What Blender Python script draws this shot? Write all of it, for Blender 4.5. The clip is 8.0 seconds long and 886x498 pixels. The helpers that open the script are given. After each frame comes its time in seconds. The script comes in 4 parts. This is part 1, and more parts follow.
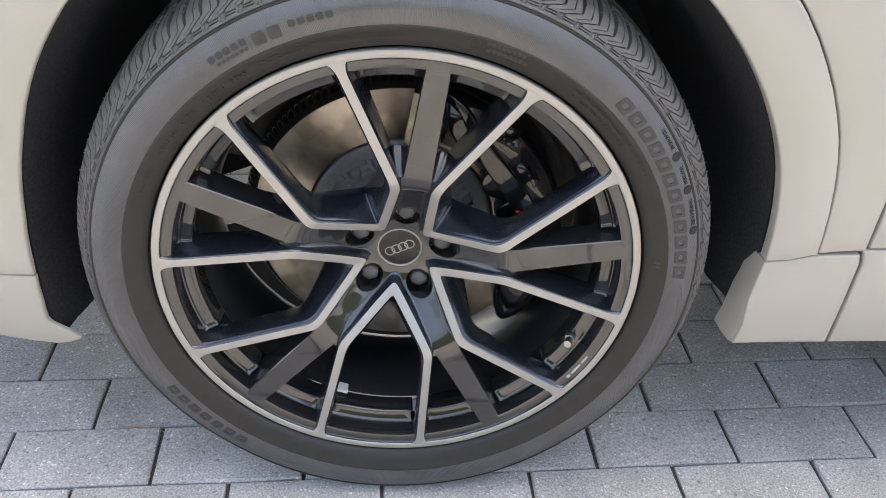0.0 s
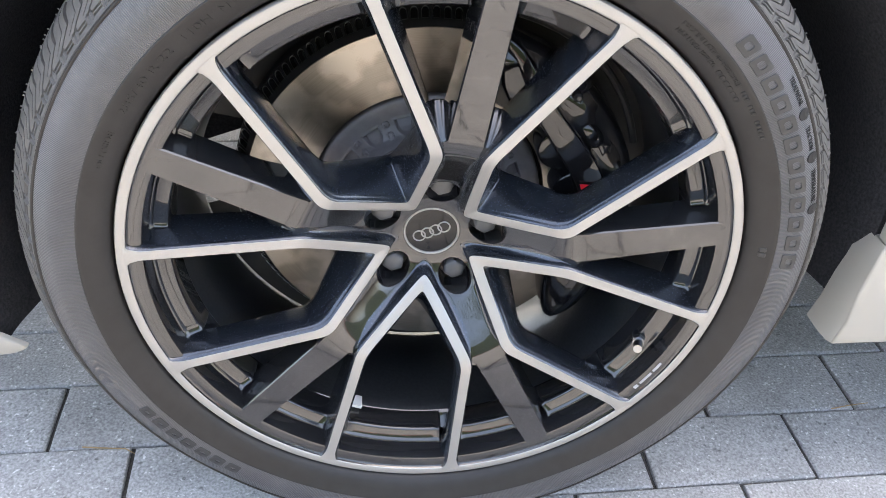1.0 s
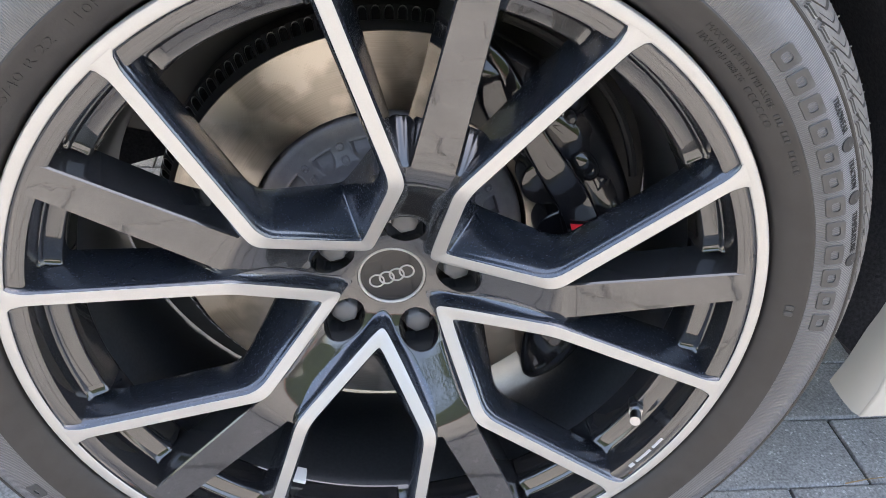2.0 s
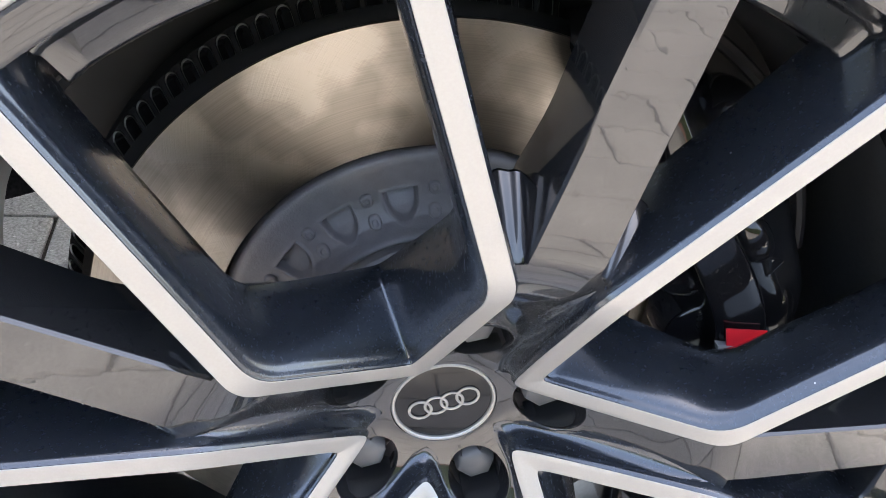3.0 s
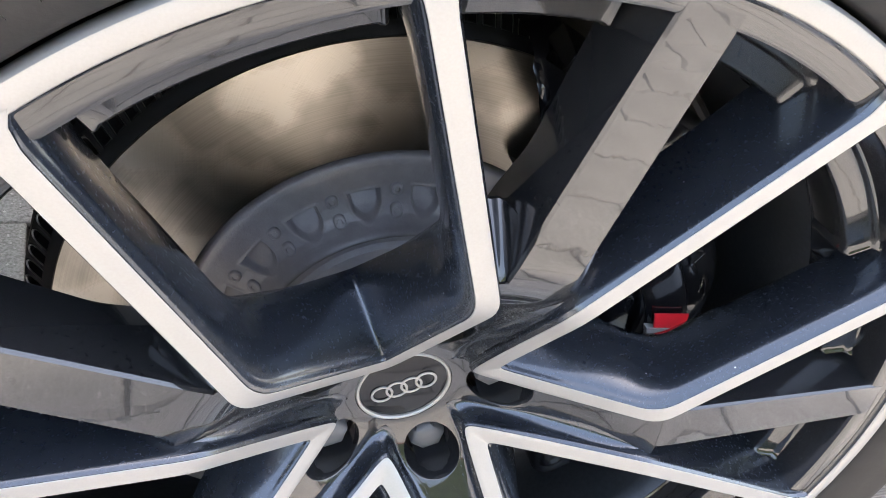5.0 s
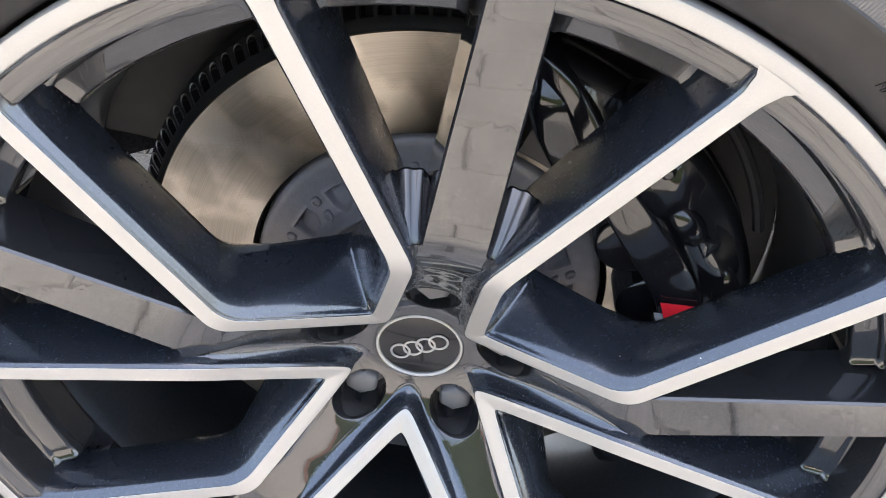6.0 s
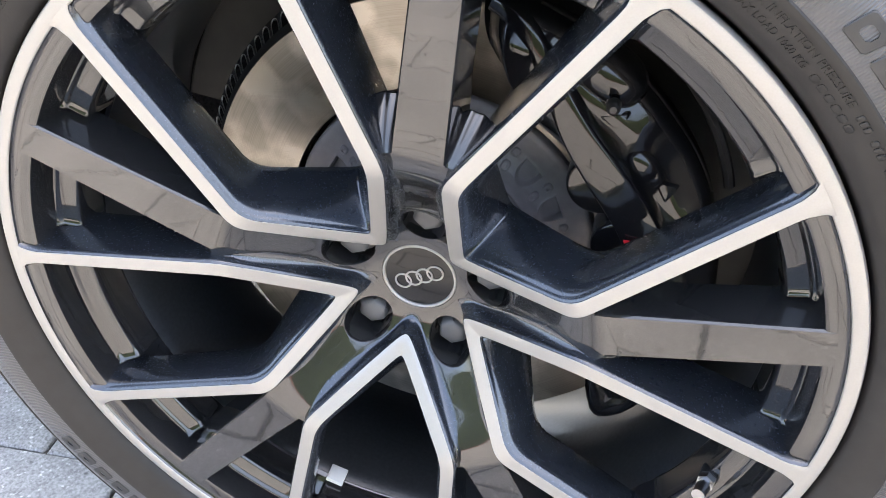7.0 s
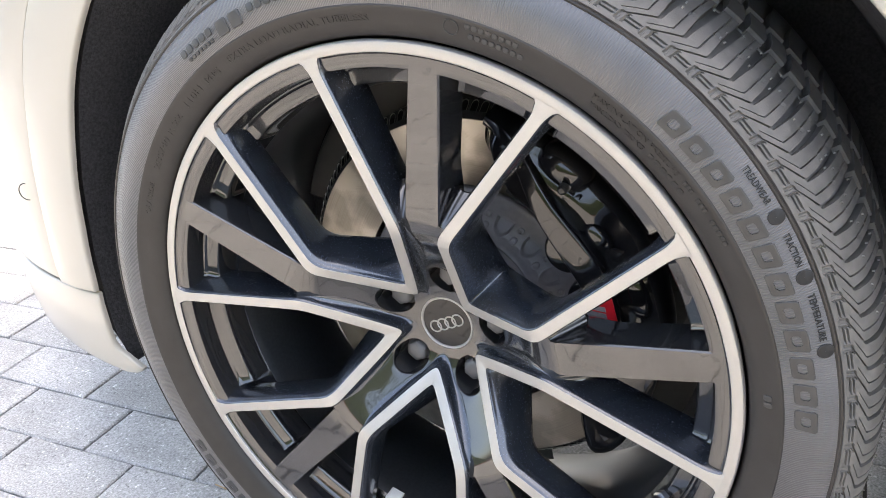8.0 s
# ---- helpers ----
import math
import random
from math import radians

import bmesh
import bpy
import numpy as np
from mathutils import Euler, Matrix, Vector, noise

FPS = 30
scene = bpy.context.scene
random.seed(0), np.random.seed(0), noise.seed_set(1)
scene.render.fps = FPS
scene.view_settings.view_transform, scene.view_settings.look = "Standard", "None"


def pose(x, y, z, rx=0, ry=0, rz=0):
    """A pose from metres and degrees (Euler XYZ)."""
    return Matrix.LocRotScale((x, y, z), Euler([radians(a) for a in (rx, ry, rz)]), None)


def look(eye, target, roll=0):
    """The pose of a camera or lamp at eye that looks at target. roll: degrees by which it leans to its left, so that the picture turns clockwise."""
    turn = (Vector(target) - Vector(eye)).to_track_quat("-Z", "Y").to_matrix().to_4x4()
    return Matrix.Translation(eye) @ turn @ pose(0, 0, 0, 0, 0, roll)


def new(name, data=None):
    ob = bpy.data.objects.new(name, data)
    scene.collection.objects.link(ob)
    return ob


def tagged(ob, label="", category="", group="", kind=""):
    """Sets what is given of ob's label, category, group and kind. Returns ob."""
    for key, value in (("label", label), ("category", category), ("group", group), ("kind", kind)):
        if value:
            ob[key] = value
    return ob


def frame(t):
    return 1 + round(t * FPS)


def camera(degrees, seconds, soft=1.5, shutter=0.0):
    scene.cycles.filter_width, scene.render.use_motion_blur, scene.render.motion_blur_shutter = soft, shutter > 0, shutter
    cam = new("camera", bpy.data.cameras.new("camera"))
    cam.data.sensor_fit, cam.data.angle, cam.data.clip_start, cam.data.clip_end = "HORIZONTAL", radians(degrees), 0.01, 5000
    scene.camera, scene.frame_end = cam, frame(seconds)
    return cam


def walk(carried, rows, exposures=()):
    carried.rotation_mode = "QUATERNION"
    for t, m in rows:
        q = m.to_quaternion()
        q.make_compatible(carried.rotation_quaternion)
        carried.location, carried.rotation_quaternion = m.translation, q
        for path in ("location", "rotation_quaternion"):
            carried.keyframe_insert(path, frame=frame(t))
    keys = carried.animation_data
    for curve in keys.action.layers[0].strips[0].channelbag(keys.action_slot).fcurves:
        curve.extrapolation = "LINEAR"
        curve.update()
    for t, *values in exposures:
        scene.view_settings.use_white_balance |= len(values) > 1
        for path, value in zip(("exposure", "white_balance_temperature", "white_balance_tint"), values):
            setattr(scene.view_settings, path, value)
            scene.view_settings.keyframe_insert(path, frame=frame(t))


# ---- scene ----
cam = camera(56.57, 8.0, soft=0.75)
PATH = [
    (0.0, 0.0003, -0.8085, 0.9739, 55.70, -2.19, -2.13),
    (0.5, -0.0373, -0.7059, 0.9094, 54.93, -2.32, -2.41),
    (1.0, -0.0662, -0.6169, 0.8606, 53.66, -3.20, -4.19),
    (1.2, -0.0743, -0.5898, 0.8522, 53.58, -4.40, -6.06),
    (2.3, -0.0340, -0.4294, 0.7481, 56.76, -5.54, -4.23),
    (2.5, -0.0489, -0.3665, 0.7216, 56.53, -5.89, -4.15),
    (3.0, -0.0941, -0.2412, 0.6925, 55.81, -8.42, -8.24),
    (3.5, -0.1451, -0.1833, 0.6853, 54.74, -13.36, -15.63),
    (4.0, -0.1736, -0.1661, 0.6891, 53.44, -17.58, -21.30),
    (4.5, -0.1955, -0.1812, 0.7013, 53.76, -18.43, -23.14),
    (4.7, -0.1847, -0.2000, 0.7131, 53.18, -17.03, -21.31),
    (5.8, -0.0104, -0.2889, 0.7729, 49.98, -3.78, 1.37),
    (6.0, 0.0249, -0.2986, 0.7736, 49.78, -2.56, 4.17),
    (6.5, 0.0815, -0.3398, 0.7655, 51.25, -0.97, 10.00),
    (7.0, 0.1421, -0.3999, 0.7501, 54.59, 0.37, 14.31),
    (7.5, 0.2522, -0.4907, 0.7552, 61.65, 2.83, 21.49),
    (8.0, 0.3545, -0.5566, 0.7787, 65.77, 4.75, 26.95),
]
walk(cam, [(t, pose(x, y, z, rx, ry, rz)) for t, x, y, z, rx, ry, rz in PATH],
     exposures=[(0.0, 2.74, 7850, 10), (0.5, 3.0, 7650, 10), (1.2, 3.28, 7500, 10), (2.5, 3.36, 7350, 10), (3.5, 3.48, 7450, 10), (4.5, 3.52, 7450, 10), (5.8, 3.5, 7650, 10), (6.5, 3.48, 7550, 10), (7.5, 3.36, 7650, 10), (8.0, 3.24, 7850, 10)])

# ---- daylight ----
world = bpy.data.worlds.new("sky")
scene.world = world
world.use_nodes = True
sky = world.node_tree.nodes.new("ShaderNodeTexSky")
sky.sky_type, sky.sun_disc = "NISHITA", False
SUN_FROM = Vector((0.20, 0.36, 0.92)).normalized()
sky.sun_elevation, sky.sun_rotation = math.asin(SUN_FROM.z), math.atan2(SUN_FROM.x, SUN_FROM.y)
sky.dust_density, sky.air_density = 5.0, 1.0
background = world.node_tree.nodes["Background"]
background.inputs["Strength"].default_value = 0.15
world.node_tree.links.new(sky.outputs[0], background.inputs[0])
sun = new("sun", bpy.data.lights.new("sun", "SUN"))
sun.data.energy, sun.data.angle, sun.data.color = 1.2, radians(2.0), (1.0, 0.95, 0.88)
sun.matrix_world = look(SUN_FROM * 20, (0, 0, 0))

# ---- sizes ----
HUB_Z = 0.3726          # wheel centre above the ground
TURN = -8.114           # turn of the wheel on its axle
V_AXES = [54 + 72 * k + TURN for k in range(5)]
GROUND_SLOPE = 0.0139   # the ground rises a little towards the car


def hub(p):
    """A point of the wheel, centred on the axle, in the world."""
    return (p[0], p[1], p[2] + HUB_Z)


# ---- materials ----
def material(name, colour, rough=0.5, metal=0.0, coat=0.0, spec=0.5):
    m = bpy.data.materials.new(name)
    m.use_nodes = True
    b = m.node_tree.nodes["Principled BSDF"]
    b.inputs["Base Color"].default_value = (*colour, 1)
    b.inputs["Roughness"].default_value = rough
    b.inputs["Metallic"].default_value = metal
    b.inputs["Coat Weight"].default_value = coat
    b.inputs["Coat Roughness"].default_value = 0.02
    b.inputs["Coat IOR"].default_value = 1.5
    b.inputs["Specular IOR Level"].default_value = spec
    return m


def grain(m, scale, low, high, detail=4.0, bump=0.0, bump_scale=None, rough=None, distance=0.001):
    """Noise between two colours, in object space, with relief and uneven gloss."""
    n, l = m.node_tree.nodes, m.node_tree.links
    b = n["Principled BSDF"]
    co = n.new("ShaderNodeTexCoord")
    t = n.new("ShaderNodeTexNoise")
    t.inputs["Scale"].default_value, t.inputs["Detail"].default_value = scale, detail
    l.new(co.outputs["Object"], t.inputs["Vector"])
    r = n.new("ShaderNodeValToRGB")
    r.color_ramp.elements[0].position, r.color_ramp.elements[1].position = 0.3, 0.7
    r.color_ramp.elements[0].color, r.color_ramp.elements[1].color = (*low, 1), (*high, 1)
    l.new(t.outputs["Fac"], r.inputs[0])
    l.new(r.outputs[0], b.inputs["Base Color"])
    if bump:
        t2 = n.new("ShaderNodeTexNoise")
        t2.inputs["Scale"].default_value, t2.inputs["Detail"].default_value = bump_scale or scale, 3.0
        l.new(co.outputs["Object"], t2.inputs["Vector"])
        bp = n.new("ShaderNodeBump")
        bp.inputs["Strength"].default_value, bp.inputs["Distance"].default_value = bump, distance
        l.new(t2.outputs["Fac"], bp.inputs["Height"])
        l.new(bp.outputs[0], b.inputs["Normal"])
        if b.inputs["Coat Weight"].default_value > 0:
            l.new(bp.outputs[0], b.inputs["Coat Normal"])
    if rough:
        mr = n.new("ShaderNodeMapRange")
        mr.inputs["To Min"].default_value, mr.inputs["To Max"].default_value = rough
        l.new(t.outputs["Fac"], mr.inputs["Value"])
        l.new(mr.outputs[0], b.inputs["Roughness"])
    return m


GLOSS_BLACK = grain(material("gloss_black_lacquer", (0.013, 0.0135, 0.015), 0.12, coat=1.0), 30, (0.012, 0.0125, 0.014), (0.016, 0.0165, 0.018), rough=(0.07, 0.12), bump=0.075, bump_scale=45, distance=0.0012)
GLOSS_BLACK.node_tree.nodes["Principled BSDF"].inputs["Coat Roughness"].default_value = 0.018
GLOSS_BLACK.node_tree.nodes["Principled BSDF"].inputs["Coat IOR"].default_value = 1.46
CAP_BLACK = grain(material("black_cap_plastic", (0.009, 0.009, 0.010), 0.08, coat=0.15, spec=0.25), 30, (0.008, 0.008, 0.009), (0.011, 0.011, 0.012), rough=(0.05, 0.09))
SATIN_BLACK = grain(material("satin_blue_black_lacquer", (0.030, 0.037, 0.050), 0.26, metal=0.65, coat=1.0, spec=0.2), 500, (0.026, 0.032, 0.044), (0.034, 0.042, 0.056), rough=(0.23, 0.3))


def dusty(m, scale, colour):
    """Sparse pale specks of dust over a lacquer."""
    n, l = m.node_tree.nodes, m.node_tree.links
    b = n["Principled BSDF"]
    old = b.inputs["Base Color"].links[0].from_socket
    co = n.new("ShaderNodeTexCoord")
    v = n.new("ShaderNodeTexVoronoi")
    v.inputs["Scale"].default_value = scale
    l.new(co.outputs["Object"], v.inputs["Vector"])
    near = n.new("ShaderNodeMath")
    near.operation, near.inputs[1].default_value = "LESS_THAN", 0.055
    l.new(v.outputs["Distance"], near.inputs[0])
    split = n.new("ShaderNodeSeparateColor")
    l.new(v.outputs["Color"], split.inputs[0])
    few = n.new("ShaderNodeMath")
    few.operation, few.inputs[1].default_value = "GREATER_THAN", 0.8
    l.new(split.outputs[0], few.inputs[0])
    both = n.new("ShaderNodeMath")
    both.operation = "MULTIPLY"
    l.new(near.outputs[0], both.inputs[0])
    l.new(few.outputs[0], both.inputs[1])
    x = n.new("ShaderNodeMix")
    x.data_type = "RGBA"
    l.new(both.outputs[0], x.inputs[0])
    l.new(old, x.inputs[6])
    x.inputs[7].default_value = (*colour, 1)
    l.new(x.outputs[2], b.inputs["Base Color"])


dusty(SATIN_BLACK, 110, (0.45, 0.44, 0.42))
BARREL = grain(material("turned_barrel_lacquer", (0.07, 0.076, 0.085), 0.4, metal=0.8, coat=0.3), 300, (0.063, 0.068, 0.076), (0.077, 0.084, 0.094), rough=(0.36, 0.44))
BARREL.node_tree.nodes["Principled BSDF"].inputs["Anisotropic"].default_value = 0.8
along = BARREL.node_tree.nodes.new("ShaderNodeTangent")
along.direction_type, along.axis = "RADIAL", "Y"
BARREL.node_tree.links.new(along.outputs[0], BARREL.node_tree.nodes["Principled BSDF"].inputs["Tangent"])
BARREL.node_tree.nodes["Principled BSDF"].inputs["Coat Roughness"].default_value = 0.12
SILVER = grain(material("machined_aluminium", (0.35, 0.339, 0.323), 0.52, metal=0.7, coat=0.4), 900, (0.337, 0.326, 0.31), (0.363, 0.352, 0.336), rough=(0.48, 0.58))
SATIN_BLACK.node_tree.nodes["Principled BSDF"].inputs["Coat IOR"].default_value = 1.58
SATIN_BLACK.node_tree.nodes["Principled BSDF"].inputs["Coat Roughness"].default_value = 0.14
RUBBER = grain(material("tyre_rubber", (0.017, 0.0156, 0.015), 0.46, spec=0.34), 60, (0.0148, 0.0134, 0.0128), (0.0218, 0.02, 0.019), bump=0.15, bump_scale=500, rough=(0.4, 0.54), distance=0.0005)
PAINT = grain(material("beige_white_paint", (0.328, 0.311, 0.275), 0.25, coat=0.6), 3, (0.321, 0.304, 0.268), (0.336, 0.318, 0.282), rough=(0.25, 0.32))
PAINT.node_tree.nodes["Principled BSDF"].inputs["Coat Roughness"].default_value = 0.12
PAINT.node_tree.nodes["Principled BSDF"].inputs["Specular IOR Level"].default_value = 0.25
LINER = grain(material("black_felt_liner", (0.022, 0.022, 0.025), 0.95, spec=0.2), 300, (0.014, 0.014, 0.016), (0.034, 0.034, 0.038), bump=0.6, bump_scale=260, distance=0.002)
def disc_material():
    """Ground steel: turned grooves round the axle, fine scratches across them, and the gloss that follows the grooves."""
    m = material("ground_steel", (0.5, 0.455, 0.4), 0.30, metal=1.0)
    n, l = m.node_tree.nodes, m.node_tree.links
    b = n["Principled BSDF"]
    b.inputs["Anisotropic"].default_value = 0.75
    tangent = n.new("ShaderNodeTangent")
    tangent.direction_type, tangent.axis = "RADIAL", "Y"
    l.new(tangent.outputs[0], b.inputs["Tangent"])
    co = n.new("ShaderNodeTexCoord")
    split = n.new("ShaderNodeSeparateXYZ")
    l.new(co.outputs["Object"], split.inputs[0])

    def calc(op, a, c=None):
        x = n.new("ShaderNodeMath")
        x.operation = op
        for k, v in enumerate((a, c)):
            if isinstance(v, float):
                x.inputs[k].default_value = v
            elif v is not None:
                l.new(v, x.inputs[k])
        return x.outputs[0]

    r = calc("SQRT", calc("ADD", calc("MULTIPLY", split.outputs["X"], split.outputs["X"]), calc("MULTIPLY", split.outputs["Z"], split.outputs["Z"])))
    turn = calc("ARCTAN2", split.outputs["Z"], split.outputs["X"])
    heights = []
    for along, across, skew in ((2.5, 1500.0, 0.0), (14.0, 760.0, 75.0), (14.0, 760.0, -75.0)):
        v = n.new("ShaderNodeCombineXYZ")
        l.new(calc("MULTIPLY", turn, along), v.inputs[0])
        l.new(calc("ADD", calc("MULTIPLY", r, across), calc("MULTIPLY", turn, skew * 1.6)), v.inputs[1])
        t = n.new("ShaderNodeTexNoise")
        t.inputs["Scale"].default_value, t.inputs["Detail"].default_value = 1.0, 3.0
        l.new(v.outputs[0], t.inputs["Vector"])
        heights.append(t.outputs["Fac"])
    patch = n.new("ShaderNodeTexNoise")
    patch.inputs["Scale"].default_value = 22.0
    l.new(co.outputs["Object"], patch.inputs["Vector"])
    where = n.new("ShaderNodeMapRange")
    where.inputs["From Min"].default_value, where.inputs["From Max"].default_value = 0.46, 0.62
    l.new(patch.outputs["Fac"], where.inputs["Value"])
    crossed = calc("MULTIPLY", calc("MULTIPLY", calc("ADD", heights[1], heights[2]), 0.8), where.outputs[0])
    all_of = calc("ADD", calc("MULTIPLY", heights[0], 0.6), crossed)
    bump = n.new("ShaderNodeBump")
    bump.inputs["Strength"].default_value, bump.inputs["Distance"].default_value = 0.22, 0.0006
    l.new(all_of, bump.inputs["Height"])
    l.new(bump.outputs[0], b.inputs["Normal"])
    ramp = n.new("ShaderNodeValToRGB")
    ramp.color_ramp.elements[0].position, ramp.color_ramp.elements[1].position = 0.2, 0.95
    ramp.color_ramp.elements[0].color, ramp.color_ramp.elements[1].color = (0.175, 0.159, 0.138, 1), (0.315, 0.288, 0.252, 1)
    l.new(all_of, ramp.inputs[0])
    l.new(ramp.outputs[0], b.inputs["Base Color"])
    return m


DISC = disc_material()
HAT = grain(material("dark_grey_coated_iron", (0.15, 0.138, 0.14), 0.40), 120, (0.134, 0.123, 0.125), (0.166, 0.153, 0.155), bump=0.3, bump_scale=700, distance=0.0006)
FLANGE = grain(material("pale_grey_coated_iron", (0.30, 0.29, 0.295), 0.5), 120, (0.27, 0.26, 0.265), (0.33, 0.32, 0.325), bump=0.15, bump_scale=700, distance=0.0006)
PLASTIC = grain(material("black_plastic", (0.012, 0.012, 0.013), 0.45), 100, (0.010, 0.010, 0.011), (0.016, 0.016, 0.018))
DARK_METAL = grain(material("black_coated_steel", (0.02, 0.02, 0.02), 0.55), 40, (0.015, 0.015, 0.015), (0.026, 0.025, 0.024))
BOLT = grain(material("dark_grey_bolt_cap", (0.085, 0.085, 0.087), 0.5), 90, (0.074, 0.074, 0.076), (0.096, 0.096, 0.099))
CHROME = material("bright_metal", (0.33, 0.335, 0.35), 0.3, metal=1.0)
WHITE = material("off_white_print", (0.72, 0.72, 0.7), 0.4)
RED = material("red_badge_enamel", (0.75, 0.02, 0.035), 0.3)
GREY_PRINT = material("grey_print", (0.30, 0.31, 0.32), 0.5)


COATED = grain(material("black_coated_iron", (0.009, 0.009, 0.0095), 0.6), 80, (0.006, 0.006, 0.0065), (0.013, 0.013, 0.014), rough=(0.55, 0.7))
CALIPER_BLACK = grain(material("caliper_black_lacquer", (0.006, 0.006, 0.007), 0.12, coat=0.7, spec=0.2), 60, (0.005, 0.005, 0.006), (0.008, 0.008, 0.009), rough=(0.08, 0.16), bump=0.03, bump_scale=90)
TREAD_RUBBER = grain(material("tread_rubber", (0.078, 0.075, 0.071), 0.6), 90, (0.062, 0.06, 0.057), (0.094, 0.09, 0.085), bump=0.2, bump_scale=600, rough=(0.6, 0.8), distance=0.0006)
LETTER = grain(material("raised_rubber", (0.022, 0.022, 0.0225), 0.45), 100, (0.017, 0.017, 0.0175), (0.028, 0.028, 0.029))
INK_RUBBER = grain(material("dark_raised_rubber", (0.009, 0.009, 0.0095), 0.55, spec=0.3), 100, (0.007, 0.007, 0.0075), (0.012, 0.012, 0.0125))
LIP = material("pale_iron_edge", (0.34, 0.35, 0.34), 0.35, metal=0.7)
NIB = material("pale_rubber_nib", (0.13, 0.127, 0.12), 0.7)
LEAF = grain(material("hedge_leaf", (0.05, 0.08, 0.03), 0.6), 2, (0.035, 0.058, 0.02), (0.07, 0.105, 0.04))
TARMAC = grain(material("grey_tarmac", (0.108, 0.112, 0.113), 0.9), 60, (0.094, 0.097, 0.098), (0.122, 0.127, 0.128), bump=0.3, bump_scale=300)
KERB = grain(material("reddish_kerb", (0.26, 0.12, 0.10), 0.9), 40, (0.22, 0.10, 0.085), (0.31, 0.15, 0.125), bump=0.3, bump_scale=200)
STRAW = material("dry_straw", (0.3, 0.2, 0.1), 0.8)
SAND = grain(material("dark_joint_sand", (0.05, 0.047, 0.042), 0.95), 400, (0.03, 0.028, 0.025), (0.08, 0.075, 0.068))


def ribbed_rubber():
    """Grey rubber with fine radial ribs."""
    m = grain(material("ribbed_rubber", (0.07, 0.07, 0.072), 0.5, spec=0.8), 25, (0.040, 0.040, 0.043), (0.058, 0.058, 0.062), rough=(0.26, 0.36))
    n, l = m.node_tree.nodes, m.node_tree.links
    co = n.new("ShaderNodeTexCoord")
    split = n.new("ShaderNodeSeparateXYZ")
    l.new(co.outputs["Object"], split.inputs[0])
    turn = n.new("ShaderNodeMath")
    turn.operation = "ARCTAN2"
    l.new(split.outputs["Z"], turn.inputs[0])
    l.new(split.outputs["X"], turn.inputs[1])
    many = n.new("ShaderNodeMath")
    many.operation, many.inputs[1].default_value = "MULTIPLY", 1280.0
    l.new(turn.outputs[0], many.inputs[0])
    wave = n.new("ShaderNodeMath")
    wave.operation = "SINE"
    l.new(many.outputs[0], wave.inputs[0])
    bump = n.new("ShaderNodeBump")
    bump.inputs["Strength"].default_value, bump.inputs["Distance"].default_value = 0.42, 0.0004
    l.new(wave.outputs[0], bump.inputs["Height"])
    l.new(bump.outputs[0], n["Principled BSDF"].inputs["Normal"])
    return m


RIBBED = ribbed_rubber()


def stone_material():
    """Grey concrete with light and dark grit, cloudy staining and a tone of its own for each block."""
    m = material("grey_concrete_block", (0.3, 0.3, 0.3), 0.85)
    n, l = m.node_tree.nodes, m.node_tree.links
    b = n["Principled BSDF"]
    place = n.new("ShaderNodeNewGeometry")
    info = n.new("ShaderNodeObjectInfo")

    def noise_at(scale, detail, lo, hi, p0=0.3, p1=0.7):
        t = n.new("ShaderNodeTexNoise")
        t.inputs["Scale"].default_value, t.inputs["Detail"].default_value = scale, detail
        l.new(place.outputs["Position"], t.inputs["Vector"])
        r = n.new("ShaderNodeValToRGB")
        r.color_ramp.elements[0].position, r.color_ramp.elements[1].position = p0, p1
        r.color_ramp.elements[0].color, r.color_ramp.elements[1].color = (lo, lo, lo, 1), (hi, hi, hi, 1)
        l.new(t.outputs["Fac"], r.inputs[0])
        return t, r

    def times(a, c):
        x = n.new("ShaderNodeMix")
        x.data_type, x.blend_type = "RGBA", "MULTIPLY"
        x.inputs[0].default_value = 1.0
        l.new(a, x.inputs[6])
        l.new(c, x.inputs[7])
        return x.outputs[2]

    grit_t, grit = noise_at(300, 4, 0.70, 1.28, 0.34, 0.66)
    _, cloud = noise_at(9, 5, 0.80, 1.14)
    _, specks = noise_at(170, 1, 1.0, 1.7, 0.66, 0.72)
    _, pits = noise_at(120, 2, 0.55, 1.0, 0.27, 0.36)
    tone = n.new("ShaderNodeMapRange")
    tone.inputs["To Min"].default_value, tone.inputs["To Max"].default_value = 0.9, 1.1
    l.new(info.outputs["Random"], tone.inputs["Value"])
    base = n.new("ShaderNodeRGB")
    base.outputs[0].default_value = (0.29, 0.288, 0.284, 1)
    c = times(times(times(times(times(base.outputs[0], grit.outputs[0]), cloud.outputs[0]), specks.outputs[0]), pits.outputs[0]), tone.outputs[0])
    l.new(c, b.inputs["Base Color"])
    bump = n.new("ShaderNodeBump")
    bump.inputs["Strength"].default_value, bump.inputs["Distance"].default_value = 0.5, 0.0012
    l.new(grit_t.outputs["Fac"], bump.inputs["Height"])
    l.new(bump.outputs[0], b.inputs["Normal"])
    return m


STONE = stone_material()


# ---- mesh helpers ----
def mesh_object(name, bm, mat, sharp=35):
    bmesh.ops.recalc_face_normals(bm, faces=bm.faces)
    me = bpy.data.meshes.new(name)
    bm.to_mesh(me)
    bm.free()
    me.polygons.foreach_set("use_smooth", [True] * len(me.polygons))
    me.set_sharp_from_angle(angle=radians(sharp))
    me.materials.append(mat)
    return new(name, me)


def part(name, bm, mat, parent, label="", sharp=35):
    ob = mesh_object(name, bm, mat, sharp)
    ob.parent = parent
    if label:
        tagged(ob, label)
    return ob


